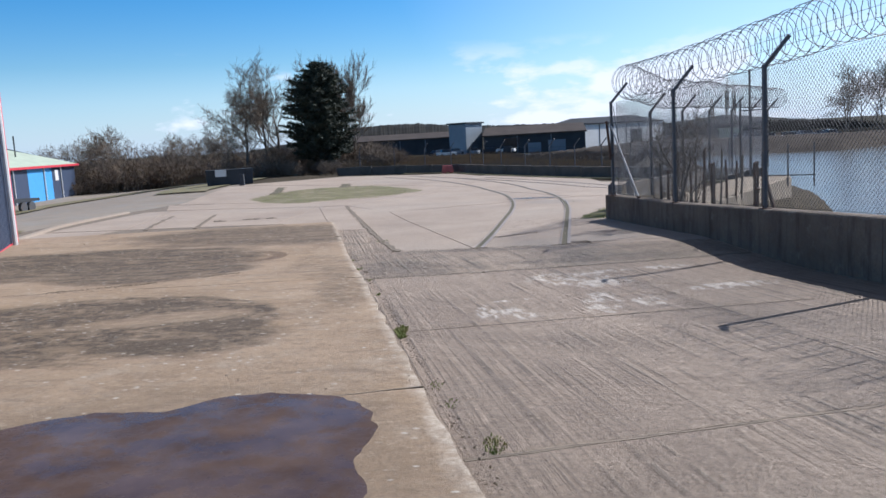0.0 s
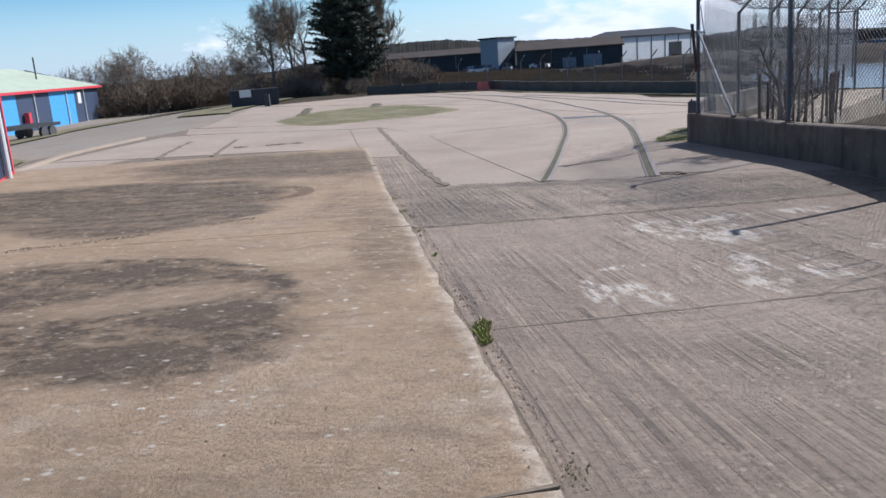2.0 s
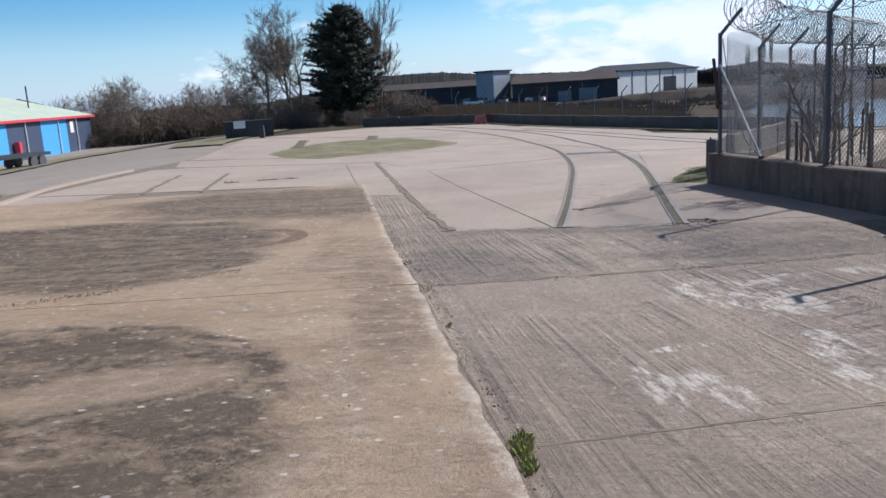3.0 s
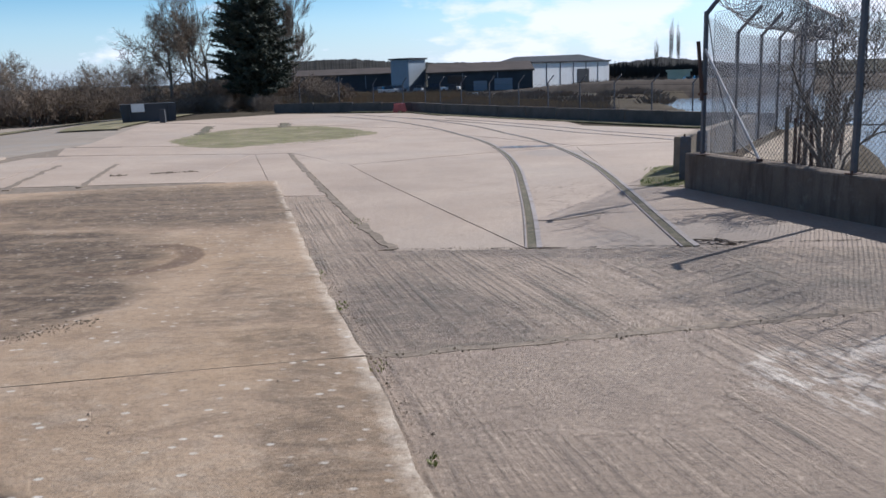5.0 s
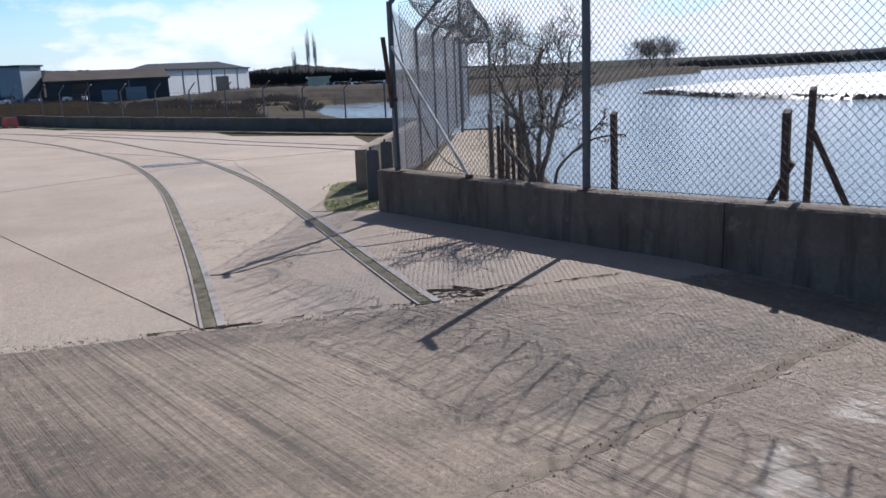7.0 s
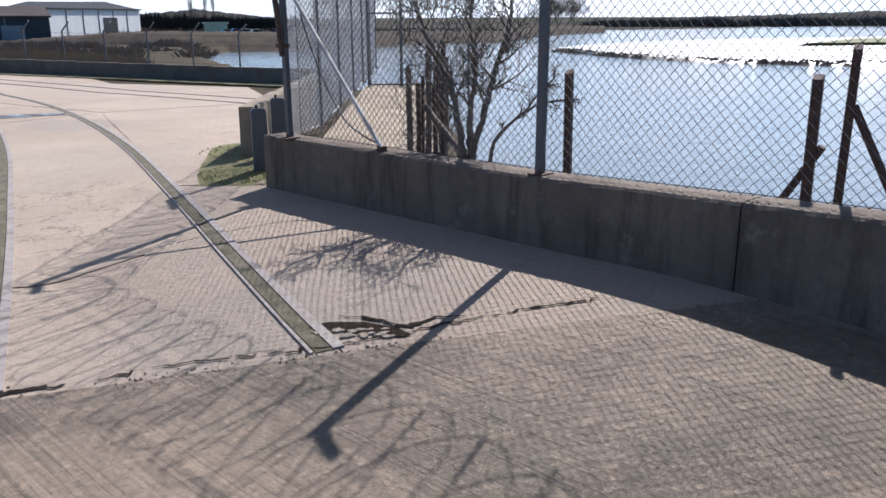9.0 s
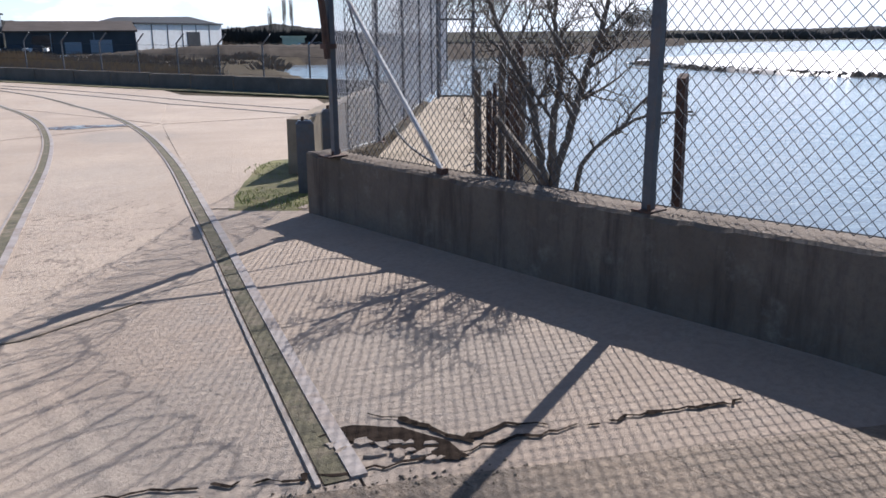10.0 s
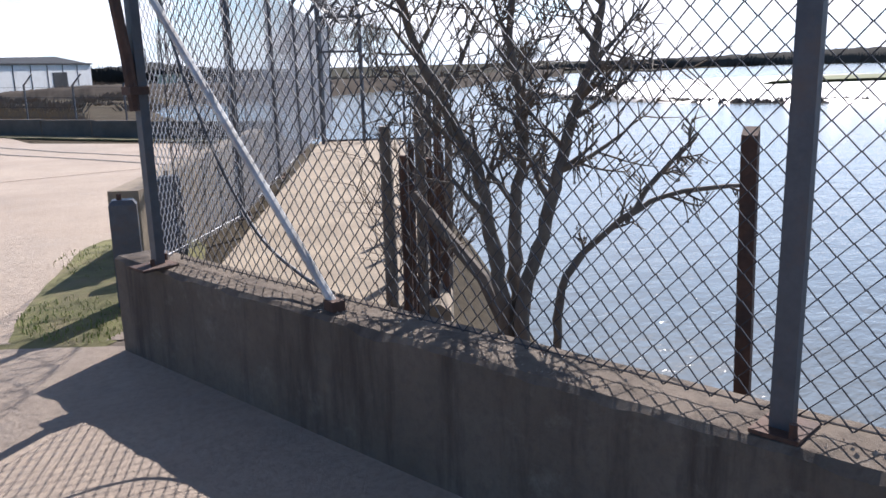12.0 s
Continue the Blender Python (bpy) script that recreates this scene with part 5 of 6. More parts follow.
gnarled([(0.14, 0.02, 0.0), (0.2, 0.02, 0.5), (0.25, 0.0, 0.88), (0.5, -0.03, 1.14), (0.68, -0.04, 1.25), (1.02, -0.05, 1.28)], 0.028, 7, 0.6, 0.16, 1)
gnarled([(0.5, -0.03, 1.14), (0.66, -0.02, 1.34), (0.82, -0.02, 1.5)], 0.015, 6, 0.5, 0.13, 1)
part("trunk", g, MAT["bark"], shrub, smooth=True)
part("twig_mass", tw, MAT["bark"], shrub, kind="stuff")
bud = Geo()
for i in range(0, len(tw.v), 17):
    p = Vector(tw.v[i])
    bud.add([p + Vector((0.007, 0, 0)), p + Vector((-0.006, 0.006, 0)), p + Vector((-0.006, -0.006, 0)), p + Vector((0, 0, 0.02))], [(0, 1, 3), (1, 2, 3), (2, 0, 3), (2, 1, 0)])
part("bud_scatter", bud, MAT["twig"], shrub, "small brown buds", kind="stuff")

tangle = thing("dead_bramble", "brown dead bramble stems tangled round old stakes", "shrub", kind="stuff")
rnd = random.Random(35)
g, tw = Geo(), Geo()
for p in TANGLE:
    for _ in range(2):
        b = Vector((p.x + rnd.uniform(-0.05, 0.05), p.y + rnd.uniform(-0.05, 0.05), PATH_Z - 0.15))
        limb(g, tw, rnd, b, Vector((rnd.uniform(-0.12, 0.16), rnd.uniform(-0.16, 0.12), 1)).normalized(), rnd.uniform(0.6, 1.1), 0.009, 2, 0.55, -0.02, 6, 0, 4, 0.003, 0.3, 0)
part("stem_mass", g, MAT["rust"], tangle, kind="stuff")
part("twig_mass", tw, MAT["twig"], tangle, kind="stuff")

bare_tree(9.0, 3, at_az(-13.3, 84), 5, 0.78, 0.12, thick=0.022)
bare_tree(9.0, 8, at_az(-12.2, 85), 5, 0.6, 0.15, thick=0.02)
bare_tree(9.2, 27, at_az(-11.1, 85), 5, 0.72, 0.13, thick=0.02)
bare_tree(6.0, 12, at_az(-14.5, 86), 5, 0.85, 0.05, thick=0.018)
bare_tree(8.4, 15, at_az(-6.5, 84), 5, 0.45, 0.24, thick=0.018, label="tall narrow bare poplar behind the conifer")
bare_tree(7.4, 19, at_az(-5.8, 86), 5, 0.42, 0.24, thick=0.018, label="tall narrow bare poplar behind the conifer")
bare_tree(9.4, 23, at_az(-7.2, 88), 5, 0.45, 0.24, thick=0.018, label="tall narrow bare poplar behind the conifer")


def conifer(loc, h, w, seed):
    th = thing("conifer", "dense dark green conifer with an uneven crown", "tree", loc)
    g = Geo()
    g.tube([(0, 0, -0.2), (0.1, 0, h * 0.4), (0, 0.1, h * 0.97)], [0.28, 0.2, 0.03], 8)
    part("trunk", g, MAT["bark"], th)
    rnd = random.Random(seed)
    g, cr = Geo(), Geo()
    for i in range(620):
        t = (i + rnd.random()) / 620
        z = h * (0.12 + 0.87 * t)
        prof = 0.8 + 0.2 * t / 0.2 if t < 0.2 else max(0.1, 1.0 - 0.82 * ((t - 0.2) / 0.8) ** 2.8)
        reach = w * 0.5 * min(1.0, prof) * rnd.uniform(0.45, 1.28)
        a = rnd.random() * 6.283
        tip = Vector((math.cos(a) * reach, math.sin(a) * reach, z + reach * rnd.uniform(0.0, 0.45)))
        base = Vector((0, 0, z - 0.1))
        g.tube([base, base.lerp(tip, 0.5) - Vector((0, 0, 0.08)), tip], [0.04, 0.025, 0.01], 3, False)
        n = 7 + int(reach * 7)
        for k in range(n):
            s = 0.25 + 0.75 * (k + rnd.random()) / n
            c = base.lerp(tip, s)
            for _ in range(4):
                d = Vector((rnd.uniform(-1, 1), rnd.uniform(-1, 1), rnd.uniform(-0.4, 0.7))).normalized()
                e = d.cross(Vector((rnd.uniform(-1, 1), rnd.uniform(-1, 1), 0.5))).normalized()
                L, W = rnd.uniform(0.22, 0.5), rnd.uniform(0.04, 0.09)
                cr.add([c - e * W, c + e * W, c + d * L], [(0, 1, 2)])
    part("branch_whorl", g, MAT["bark"], th)
    part("crown", cr, MAT["needle"], th, "dark green needle sprays")


conifer(at_az(-8.25, 78), 10.2, 6.1, 4)

# scrub and hedge belts: a few shapes, repeated
protos = [bare_tree(3.4, 31, (-41, 112, -2.4), 3, 0.8, 0.05, 5, "brown leafless hedge shrub in a dense belt", "hedge_shrub", 0.012, "hedge shrubs round the yard", True),
          bare_tree(4.2, 32, (-38, 110, -2.4), 3, 0.7, 0.08, 6, "brown leafless hedge shrub in a dense belt", "hedge_shrub", 0.012, "hedge shrubs round the yard", True),
          bare_tree(2.6, 33, (-34, 110, -2.4), 3, 0.9, 0.03, 6, "brown leafless hedge shrub in a dense belt", "hedge_shrub", 0.012, "hedge shrubs round the yard", True),
          bare_tree(6.0, 34, (-30, 112, -2.4), 4, 0.75, 0.08, 1, "small bare tree in the hedge belt", "hedge_tree", 0.016, "hedge shrubs round the yard", True)]
rnd = random.Random(77)
for i in range(262):
    az = rnd.uniform(-26.5, -3.2)
    d = rnd.uniform(98, 118) if az < -15 else rnd.uniform(80, 100)
    if az > -4.5:
        d = rnd.uniform(74, 82)
    k = rnd.choice((0, 0, 1, 1, 2, 2, 3)) if az < -15 else rnd.choice((0, 2, 2))
    x, y, z = at_az(az, d)
    top = 1.02 if -24 < az < -17 else 0.85
    s = rnd.uniform(0.8, 1.25) * top
    c = copy_thing(protos[k], pose(x, y, z, 0, 0, rnd.uniform(0, 360)))
    c.scale = (s * 1.15, s * 1.15, s)
for az, sc in ((-22.6, 1.05), (-22.0, 1.2), (-21.2, 0.95), (-20.3, 0.85), (-18.3, 0.95), (-15.7, 0.9), (-16.3, 0.7)):
    x, y, z = at_az(az, 105)
    c = copy_thing(protos[3], pose(x, y, z, 0, 0, az * 31))
    c.scale = (sc, sc, sc)
for i in range(26):
    az = rnd.uniform(-16, -3.5)
    x, y, z = at_az(az, rnd.uniform(73, 79))
    c = copy_thing(protos[2], pose(x, y, z, 0, 0, rnd.uniform(0, 360)))
    c.scale = (0.6, 0.6, 0.6)


def scrub_belt(name, n, az0, az1, d0, d1, h0, h1, wide, label, mat, seed, base=None):
    """Leafless far scrub: many thin twigs fanning out of low clumps."""
    r = random.Random(seed)
    g = Geo()
    for _ in range(n):
        az = r.uniform(az0, az1)
        x, y, z = at_az(az, r.uniform(d0, d1))
        z = z if base is None else base
        h = (h0 + (h1 - h0) * (az - az0) / (az1 - az0)) * r.uniform(0.55, 1.15)
        for _ in range(70):
            a, s = r.random() * 6.283, r.random() ** 0.7
            b = Vector((x + math.cos(a) * s * wide, y + math.sin(a) * s * wide, z - 0.2))
            t = b + Vector((math.cos(a) * s * wide * 0.5, math.sin(a) * s * wide * 0.5, 0.2 + h * (1 - 0.6 * s * s) * r.uniform(0.6, 1.0)))
            e = Vector((y, -x, 0)).normalized() * (0.03 + 0.05 * h * r.random())
            m = b.lerp(t, 0.55)
            g.add([b - e * 0.5, b + e * 0.5, m + e, t, m - e], [(0, 1, 2, 3, 4)])
    return single(name, g, mat, label, "scrub", kind="stuff")


scrub_belt("scrub_belt", 130, -3, 17, 74, 150, 0.9, 0.9, 1.3, "brown leafless scrub behind the back wall", MAT["twig"], 51)
scrub_belt("scrub_belt", 240, 13, 37, 175, 260, 2.2, 2.0, 4.0, "dark leafless scrub beyond the inlet", MAT["twig"], 52, -3.2)
scrub_belt("scrub_belt", 170, 15, 27, 285, 330, 6.5, 4.0, 6.0, "dark distant woodland beyond the car park", MAT["hill"], 54, -3.0)
scrub_belt("scrub_belt", 420, 44, 96, 330, 380, 3.6, 6.5, 6.0, "dark distant woodland along the far shore", MAT["farscrub"], 53, -3.0)

# dry reeds and rough grass behind the back wall
def reeds(name, area, count, h, mat, label, seed):
    g = Geo()
    rnd = random.Random(seed)
    for _ in range(count):
        u, v = rnd.random(), rnd.random()
        p = Vector((*area[0], 0)).lerp(Vector((*area[1], 0)), u).lerp(Vector((*area[3], 0)).lerp(Vector((*area[2], 0)), u), v)
        z = land_z(p.x, p.y) - 0.05
        hh, a = h * rnd.uniform(0.5, 1.2), rnd.random() * 6.283
        w = 0.035
        dx, dy = math.cos(a) * 0.25 * hh, math.sin(a) * 0.25 * hh
        g.add([(p.x - w, p.y, z), (p.x + w, p.y, z), (p.x + dx, p.y + dy, z + hh)], [(0, 1, 2)])
    single(name, g, mat, label, "reeds", kind="stuff")


reeds("dry_reeds", [(-9, 73), (3, 71), (8, 92), (-8, 96)], 9000, 1.2, MAT["reed"], "dry straw coloured reeds behind the back wall", 4)
reeds("dry_reeds", [(3.5, 68), (11.0, 53.0), (15, 63), (8, 92)], 7000, 0.7, MAT["reed"], "dry straw coloured reeds behind the back wall", 5)
reeds("rough_scrub", [(-30, 95), (-14, 88), (-13, 92), (-30, 99)], 5000, 0.9, MAT["reed"], "pale dry weeds in front of the hedge", 6)
reeds("rough_scrub", [(2, 70), (11, 53), (15, 60), (6, 78)], 2600, 0.75, MAT["twig"], "brown dead weeds behind the back wall", 7)

# ---- back wall with fence posts behind it ----
BACK = [(16.3, 41.4), (14.4, 44.2), (10.3, 50.2), (6.2, 56.3), (3.2, 62.0), (1.4, 67.2), (-3.0, 69.2), (-9.0, 70.2)]
bw = thing("wall_back", "long low dark concrete wall at the back of the yard", "wall", kind="structure")
for (x0, y0), (x1, y1) in zip(BACK, BACK[1:]):
    a, b = Vector((x0, y0, 0)), Vector((x1, y1, 0))
    L, ang = (b - a).length, math.atan2(b.y - a.y, b.x - a.x)
    n = max(1, round(L / 2.6))
    for i in range(n):
        c = a.lerp(b, (i + 0.5) / n)
        g = Geo()
        z = ground_z(c.x, c.y)
        g.box(c.x, c.y, z - 0.3, L / n - 0.015, 0.28, 0.3 + 0.66 + 0.015 * noise.noise(c), Matrix.Rotation(ang, 3, 'Z'), 0.985)
        part("wall_panel", g, MAT["backwall"], bw)
strip("grass_verge", [(16.0, 40.9), (13.9, 43.7), (9.8, 49.8), (5.7, 55.8), (2.7, 61.6), (0.9, 66.4), (-3.2, 68.4)], 0.9, MAT["verge"], 0.03, 0.05, "mossy verge at the foot of the back wall", "verge", seed=9, rag=0.6)
proto = fence_post((15.3, 43.6, ground_z(15, 43)), -55, "fence posts behind the back wall")
pts = [Vector((*p, 0)) for p in BACK]
for (a, b) in zip(pts, pts[1:]):
    n = max(1, round((b - a).length / 2.9))
    for i in range(n):
        c = a.lerp(b, (i + 0.5) / n) + Vector((0.45, 0.45, 0))
        copy_thing(proto, pose(c.x, c.y, ground_z(c.x, c.y) - 0.1, 0, 0, -40))
back_fence = thing("back_fence", "sparse wire fence strung on posts behind the back wall", "fence")
for h in (0.7, 1.1, 1.5, 1.9):
    g = Geo()
    g.tube([(p.x + 0.45, p.y + 0.45, ground_z(p.x, p.y) + h) for p in pts], 0.006, 3)
    part("line_wire", g, MAT["galv"], back_fence)

# ---- left: track, verges, kerb ----
def sheet(name, poly_a, poly_b, mat, lift, label, category):
    """A ground sheet between two plan lines."""
    A, B = spline(poly_a, 1.0), spline(poly_b, 1.0)
    n, m = max(len(A), len(B)), 10
    g = Geo()
    for i in range(n + 1):
        p, q = A[min(len(A) - 1, i * (len(A) - 1) // n)], B[min(len(B) - 1, i * (len(B) - 1) // n)]
        for k in range(m + 1):
            c = p.lerp(q, k / m)
            if k in (0, m):
                c = c + Vector((0.25 * noise.noise(c * 0.8), 0.25 * noise.noise(c * 0.7 + Vector((5, 0, 0))), 0))
            g.v.append((c.x, c.y, ground_z(c.x, c.y) + lift))
    for i in range(n):
        for k in range(m):
            a = i * (m + 1) + k
            g.f.append((a, a + 1, a + m + 2, a + m + 1))
    return single(name, g, mat, label, category, kind="structure")


sheet("road", [(-11.8, 12.0), (-11.4, 24.5), (-11.0, 33.0), (-11.5, 40.0), (-13.8, 57.0), (-20.0, 78.0)], [(-40, 20), (-42, 40), (-44, 60), (-44, 80), (-44, 92), (-42, 104)], MAT["asphalt"], -0.03, "worn grey asphalt track beside the yard", "road")
sheet("grass_verge", [(-26.5, 46.0), (-28.5, 56.0), (-30, 66), (-24, 79)], [(-31.5, 49.0), (-33.5, 60), (-34.0, 72), (-27.5, 86)], MAT["verge"], 0.045, "worn grass verge beside the track", "verge")
sheet("grass_verge", [(-11.3, 17.5), (-12.2, 22.6), (-13.1, 25.0)], [(-14.0, 17.5), (-14.4, 22.0), (-13.6, 25.4)], MAT["verge"], 0.03, "grass verge by the blue building", "verge")
sheet("grass_verge", [(-15.2, 52.0), (-15.8, 60.0), (-15.0, 70.0)], [(-19.5, 55), (-22.5, 68), (-20, 80)], MAT["verge"], 0.045, "worn grass verge beside the track", "verge")
strip("kerb", [(-10.6, 18.2), (-11.2, 20.2), (-12.0, 24.0), (-12.5, 26.6), (-12.85, 33.0)], 0.16, MAT["pale"], 0.06, 0.2, "pale concrete kerb edging", "kerb", seed=4)

# ---- buildings ----
MAT["navy"] = mat_plain("navy_sheet_cladding", (0.055, 0.075, 0.125), 0.12, 2, 0.5, bump=0, spec=0.4)
MAT["blue"] = mat_plain("bright_blue_cladding", (0.09, 0.36, 0.72), 0.1, 2, 0.5, bump=0, spec=0.4)
MAT["red"] = mat_plain("red_trim", (0.62, 0.05, 0.07), 0.12, 3, 0.5, bump=0)
MAT["roof"] = mat_plain("pale_green_roof_sheet", (0.44, 0.50, 0.38), 0.12, 0.8, 0.7, bump=0)
MAT["white"] = mat_plain("white_paint", (0.7, 0.7, 0.68), 0.08, 1, 0.6, bump=0, dirt=(0.6, 0.58, 0.55))
MAT["greyclad"] = mat_plain("grey_sheet_cladding", (0.20, 0.225, 0.255), 0.1, 0.4, 0.6, bump=0)
MAT["paleclad"] = mat_plain("pale_blue_sheet_cladding", (0.25, 0.29, 0.325), 0.1, 0.4, 0.6, bump=0)
MAT["darkclad"] = mat_plain("dark_weathered_cladding", (0.06, 0.064, 0.07), 0.2, 0.3, 0.95, bump=0, spec=0.1)
MAT["darkroof"] = mat_plain("brown_roof_sheet", (0.075, 0.062, 0.054), 0.25, 0.3, 0.95, bump=0, spec=0.1)
MAT["glass"] = mat_plain("dark_window_glass", (0.02, 0.025, 0.03), 0.1, 1, 0.08, bump=0)

# long blue unit beside the track; local +x faces the yard, y runs along it
A, B = Vector((-36.2, 50.0, 0)), Vector((-40.6, 90.5, 0))
LB = (B - A).length
shed = thing("industrial_unit", "long low blue and navy clad unit with a pale green roof", "building", (A.x, A.y, -2.35), math.degrees(math.atan2(-(B.x - A.x), B.y - A.y)))
edges = [0, 4, 8, 12.5, 16, 20.5, 24, 27.5, 31.5, 33.8, 36.2, LB]
cols = ["blue", "navy", "blue", "navy", "blue", "navy", "navy", "blue", "blue", "navy", "navy"]
for a, b, c in zip(edges, edges[1:], cols):
    g = Geo()
    g.box(-0.1, (a + b) / 2, -0.5, 0.2, b - a - 0.02, 4.0)
    part("wall_panel", g, MAT[c], shed, "bright blue cladding panel" if c == "blue" else "navy cladding panel")
for y in edges[2:-1:2]:
    g = Geo()
    g.tube([(0.08, y, 0), (0.08, y, 3.4)], 0.07, 6)
    part("downpipe", g, MAT["white"], shed, "white downpipe")
g = Geo()
g.box(-7.0, LB - 0.1, -0.5, 13.8, 0.2, 4.0)
g.add([(-0.1, LB, 3.5), (-14, LB, 3.5), (-7, LB, 5.6), (-0.1, LB - 0.2, 3.5), (-14, LB - 0.2, 3.5), (-7, LB - 0.2, 5.6)], [(0, 2, 1), (3, 4, 5), (0, 3, 5, 2), (1, 2, 5, 4)])
part("gable_wall", g, MAT["navy"], shed)
g = Geo()
for s in (1, -1):
    x0, x1 = (0.35, -7.0) if s > 0 else (-14.35, -7.0)
    hip = 3.2
    g.add([(x0, -0.3, 3.5), (x0, LB + 0.3, 3.5), (x1, LB - hip, 5.75), (x1, -0.3, 5.75), (x0, -0.3, 3.4), (x0, LB + 0.3, 3.4), (x1, LB - hip, 5.65), (x1, -0.3, 5.65)],
          [(0, 1, 2, 3), (4, 7, 6, 5), (0, 4, 5, 1), (1, 5, 6, 2), (3, 7, 4, 0)])
g.add([(0.35, LB + 0.3, 3.5), (-14.35, LB + 0.3, 3.5), (-7, LB - 3.2, 5.75)], [(0, 2, 1)])
part("roof", g, MAT["roof"], shed, "pale green sheet roof")
g = Geo()
g.box(0.4, LB / 2, 3.28, 0.08, LB + 0.7, 0.22)
part("fascia", g, MAT["red"], shed, "red fascia strip")
g = Geo()
g.box(0.05, 34.9, 1.9, 0.08, 0.9, 1.1)
part("window", g, MAT["white"], shed, "white framed window")
g = Geo()
g.box(-6.0, 22.0, 5.5, 0.9, 0.9, 1.0)
g.tube([(-6, 22, 6.4), (-6, 22, 6.7)], [0.5, 0.3], 8)
part("roof_vent", g, MAT["white"], shed, "white roof vent")
g = Geo()
g.tube([(-3.0, 33.0, 4.4), (-3.0, 33.0, 6.6)], 0.07, 6)
part("flue_pipe", g, MAT["darkclad"], shed)
g = Geo()
g.box(0.35, 21.5, 0.4, 0.4, 0.5, 1.3)
part("hose_box", g, MAT["red"], shed, "red hose box on the wall")

# near blue corner with red trim
cor = thing("corrugated_shed", "navy corrugated shed corner with red trim and a white pipe", "building", (-11.15, 20.95, ground_z(-11.15, 20.95)), math.degrees(math.atan2(0.35, 0.94)))
g = Geo()
for i in range(60):
    y = -0.14 - 0.2 * i
    g.box(0.0, y, -0.3, 0.1, 0.12, 5.3)
    g.box(-0.04, y - 0.1, -0.3, 0.06, 0.1, 5.3)
part("wall_sheet", g, MAT["navy"], cor)
g = Geo()
g.box(-0.03, -0.04, -0.02, 0.2, 0.14, 5.1)
g.box(-0.03, -6.0, -0.02, 0.18, 12, 0.12)
part("corner_trim", g, MAT["red"], cor, "red corner trim")
g = Geo()
g.box(-4.1, -6.1, -0.3, 7.9, 11.8, 5.3)
part("body", g, MAT["navy"], cor)
g = Geo()
g.tube([(0.14, -1.1, 0.0), (0.14, -1.1, 4.9)], 0.06, 8)
part("downpipe", g, MAT["white"], cor, "white downpipe")


def warehouse(name, az0, az1, d, top0, base0, depth, wall, roof, label, pitch=0.12, doors=(), d1=None, hip=0.0):
    """A far unit between two bearings, its front square to the view."""
    x0, y0, _ = at_az(az0, d, 0)
    x1, y1, _ = at_az(az1, d1 or d, 0)
    L = math.hypot(x1 - x0, y1 - y0)
    th = thing(name, label, "building", (x0, y0, base0), math.degrees(math.atan2(y1 - y0, x1 - x0)), "far industrial units")
    h = top0 - base0
    g = Geo()
    g.box(L / 2, depth / 2, -1, L, depth, h + 1)
    part("wall_shell", g, MAT[wall], th)
    g = Geo()
    e, r = 0.4, h + depth * 0.5 * pitch
    g.add([(-e, -e, h), (L + e, -e, h), (L + e - hip, depth / 2, r), (hip - e, depth / 2, r), (-e, depth + e, h), (L + e, depth + e, h),
           (-e, -e, h - 0.35), (L + e, -e, h - 0.35), (-e, depth + e, h - 0.35), (L + e, depth + e, h - 0.35)],
          [(0, 1, 2, 3), (3, 2, 5, 4), (6, 7, 1, 0), (0, 3, 4, 8, 6), (1, 7, 9, 5, 2), (4, 5, 9, 8), (6, 8, 9, 7)])
    part("roof", g, MAT[roof], th)
    for u, wd, hh, key in doors:
        g = Geo()
        g.box(L * u, -0.05, 0, wd, 0.12, hh)
        part("door", g, MAT[key], th, "large loading door" if key == "darkclad" else "")
    n = int(L / 6)
    for i in range(1, n):
        g = Geo()
        g.box(L * i / n, -0.06, 0, 0.18, 0.1, h - 0.4)
        part("pilaster", g, MAT["darkclad" if wall == "white" else "greyclad"], th)
    return th


warehouse("warehouse", -6.4, 0.62, 221, 2.0, -1.7, 26, "darkclad", "darkroof", "long low grey warehouse with a brown roof", 0.12, ((0.28, 7, 2.4, "darkclad"), (0.94, 5, 2.6, "darkclad")))
warehouse("warehouse", 1.72, 2.85, 200, 5.2, -1.9, 5, "paleclad", "darkclad", "tall blue-grey block among the sheds", 0.0, (), 206)
warehouse("warehouse", 2.95, 9.9, 192, 1.68, -2.7, 30, "darkclad", "darkroof", "dark warehouse with a brown pitched roof", 0.134, ((0.27, 3.6, 3.6, "glass"), (0.5, 3, 2.2, "greyclad"), (0.72, 4, 2.6, "greyclad")))
warehouse("warehouse", 7.2, 14.9, 246, 3.3, -2.6, 44, "greyclad", "darkclad", "dark sheeted hall behind the white one", 0.105, hip=7.0)
warehouse("warehouse", 9.9, 15.0, 205, 3.35, -2.7, 20, "white", "darkclad", "white clad warehouse with a dark loading door", 0.03, ((0.63, 6, 4.0, "darkclad"),), 238)
warehouse("site_cabin", 18.6, 20.0, 210, 0.2, -2.6, 5, "roof", "roof", "small green site cabin by the car park", 0.0)


def far_car(loc, rz, key):
    th = thing("parked_car", "small parked car far off beside the sheds", "car", loc, rz, "far parked cars")
    g = Geo()
    g.box(0, 0, 0.3, 4.2, 1.7, 0.6, None, 0.97)
    part("body", g, MAT[key], th)
    g = Geo()
    g.box(-0.2, 0, 0.9, 2.3, 1.5, 0.55, None, 0.8)
    part("cabin", g, MAT["glass"], th)
    for sx in (-1.3, 1.3):
        for sy in (-0.8, 0.8):
            g = Geo()
            g.tube([(sx, sy - 0.1, 0.3), (sx, sy + 0.1, 0.3)], 0.3, 8)
            part("wheel", g, MAT["darkclad"], th)
    return th


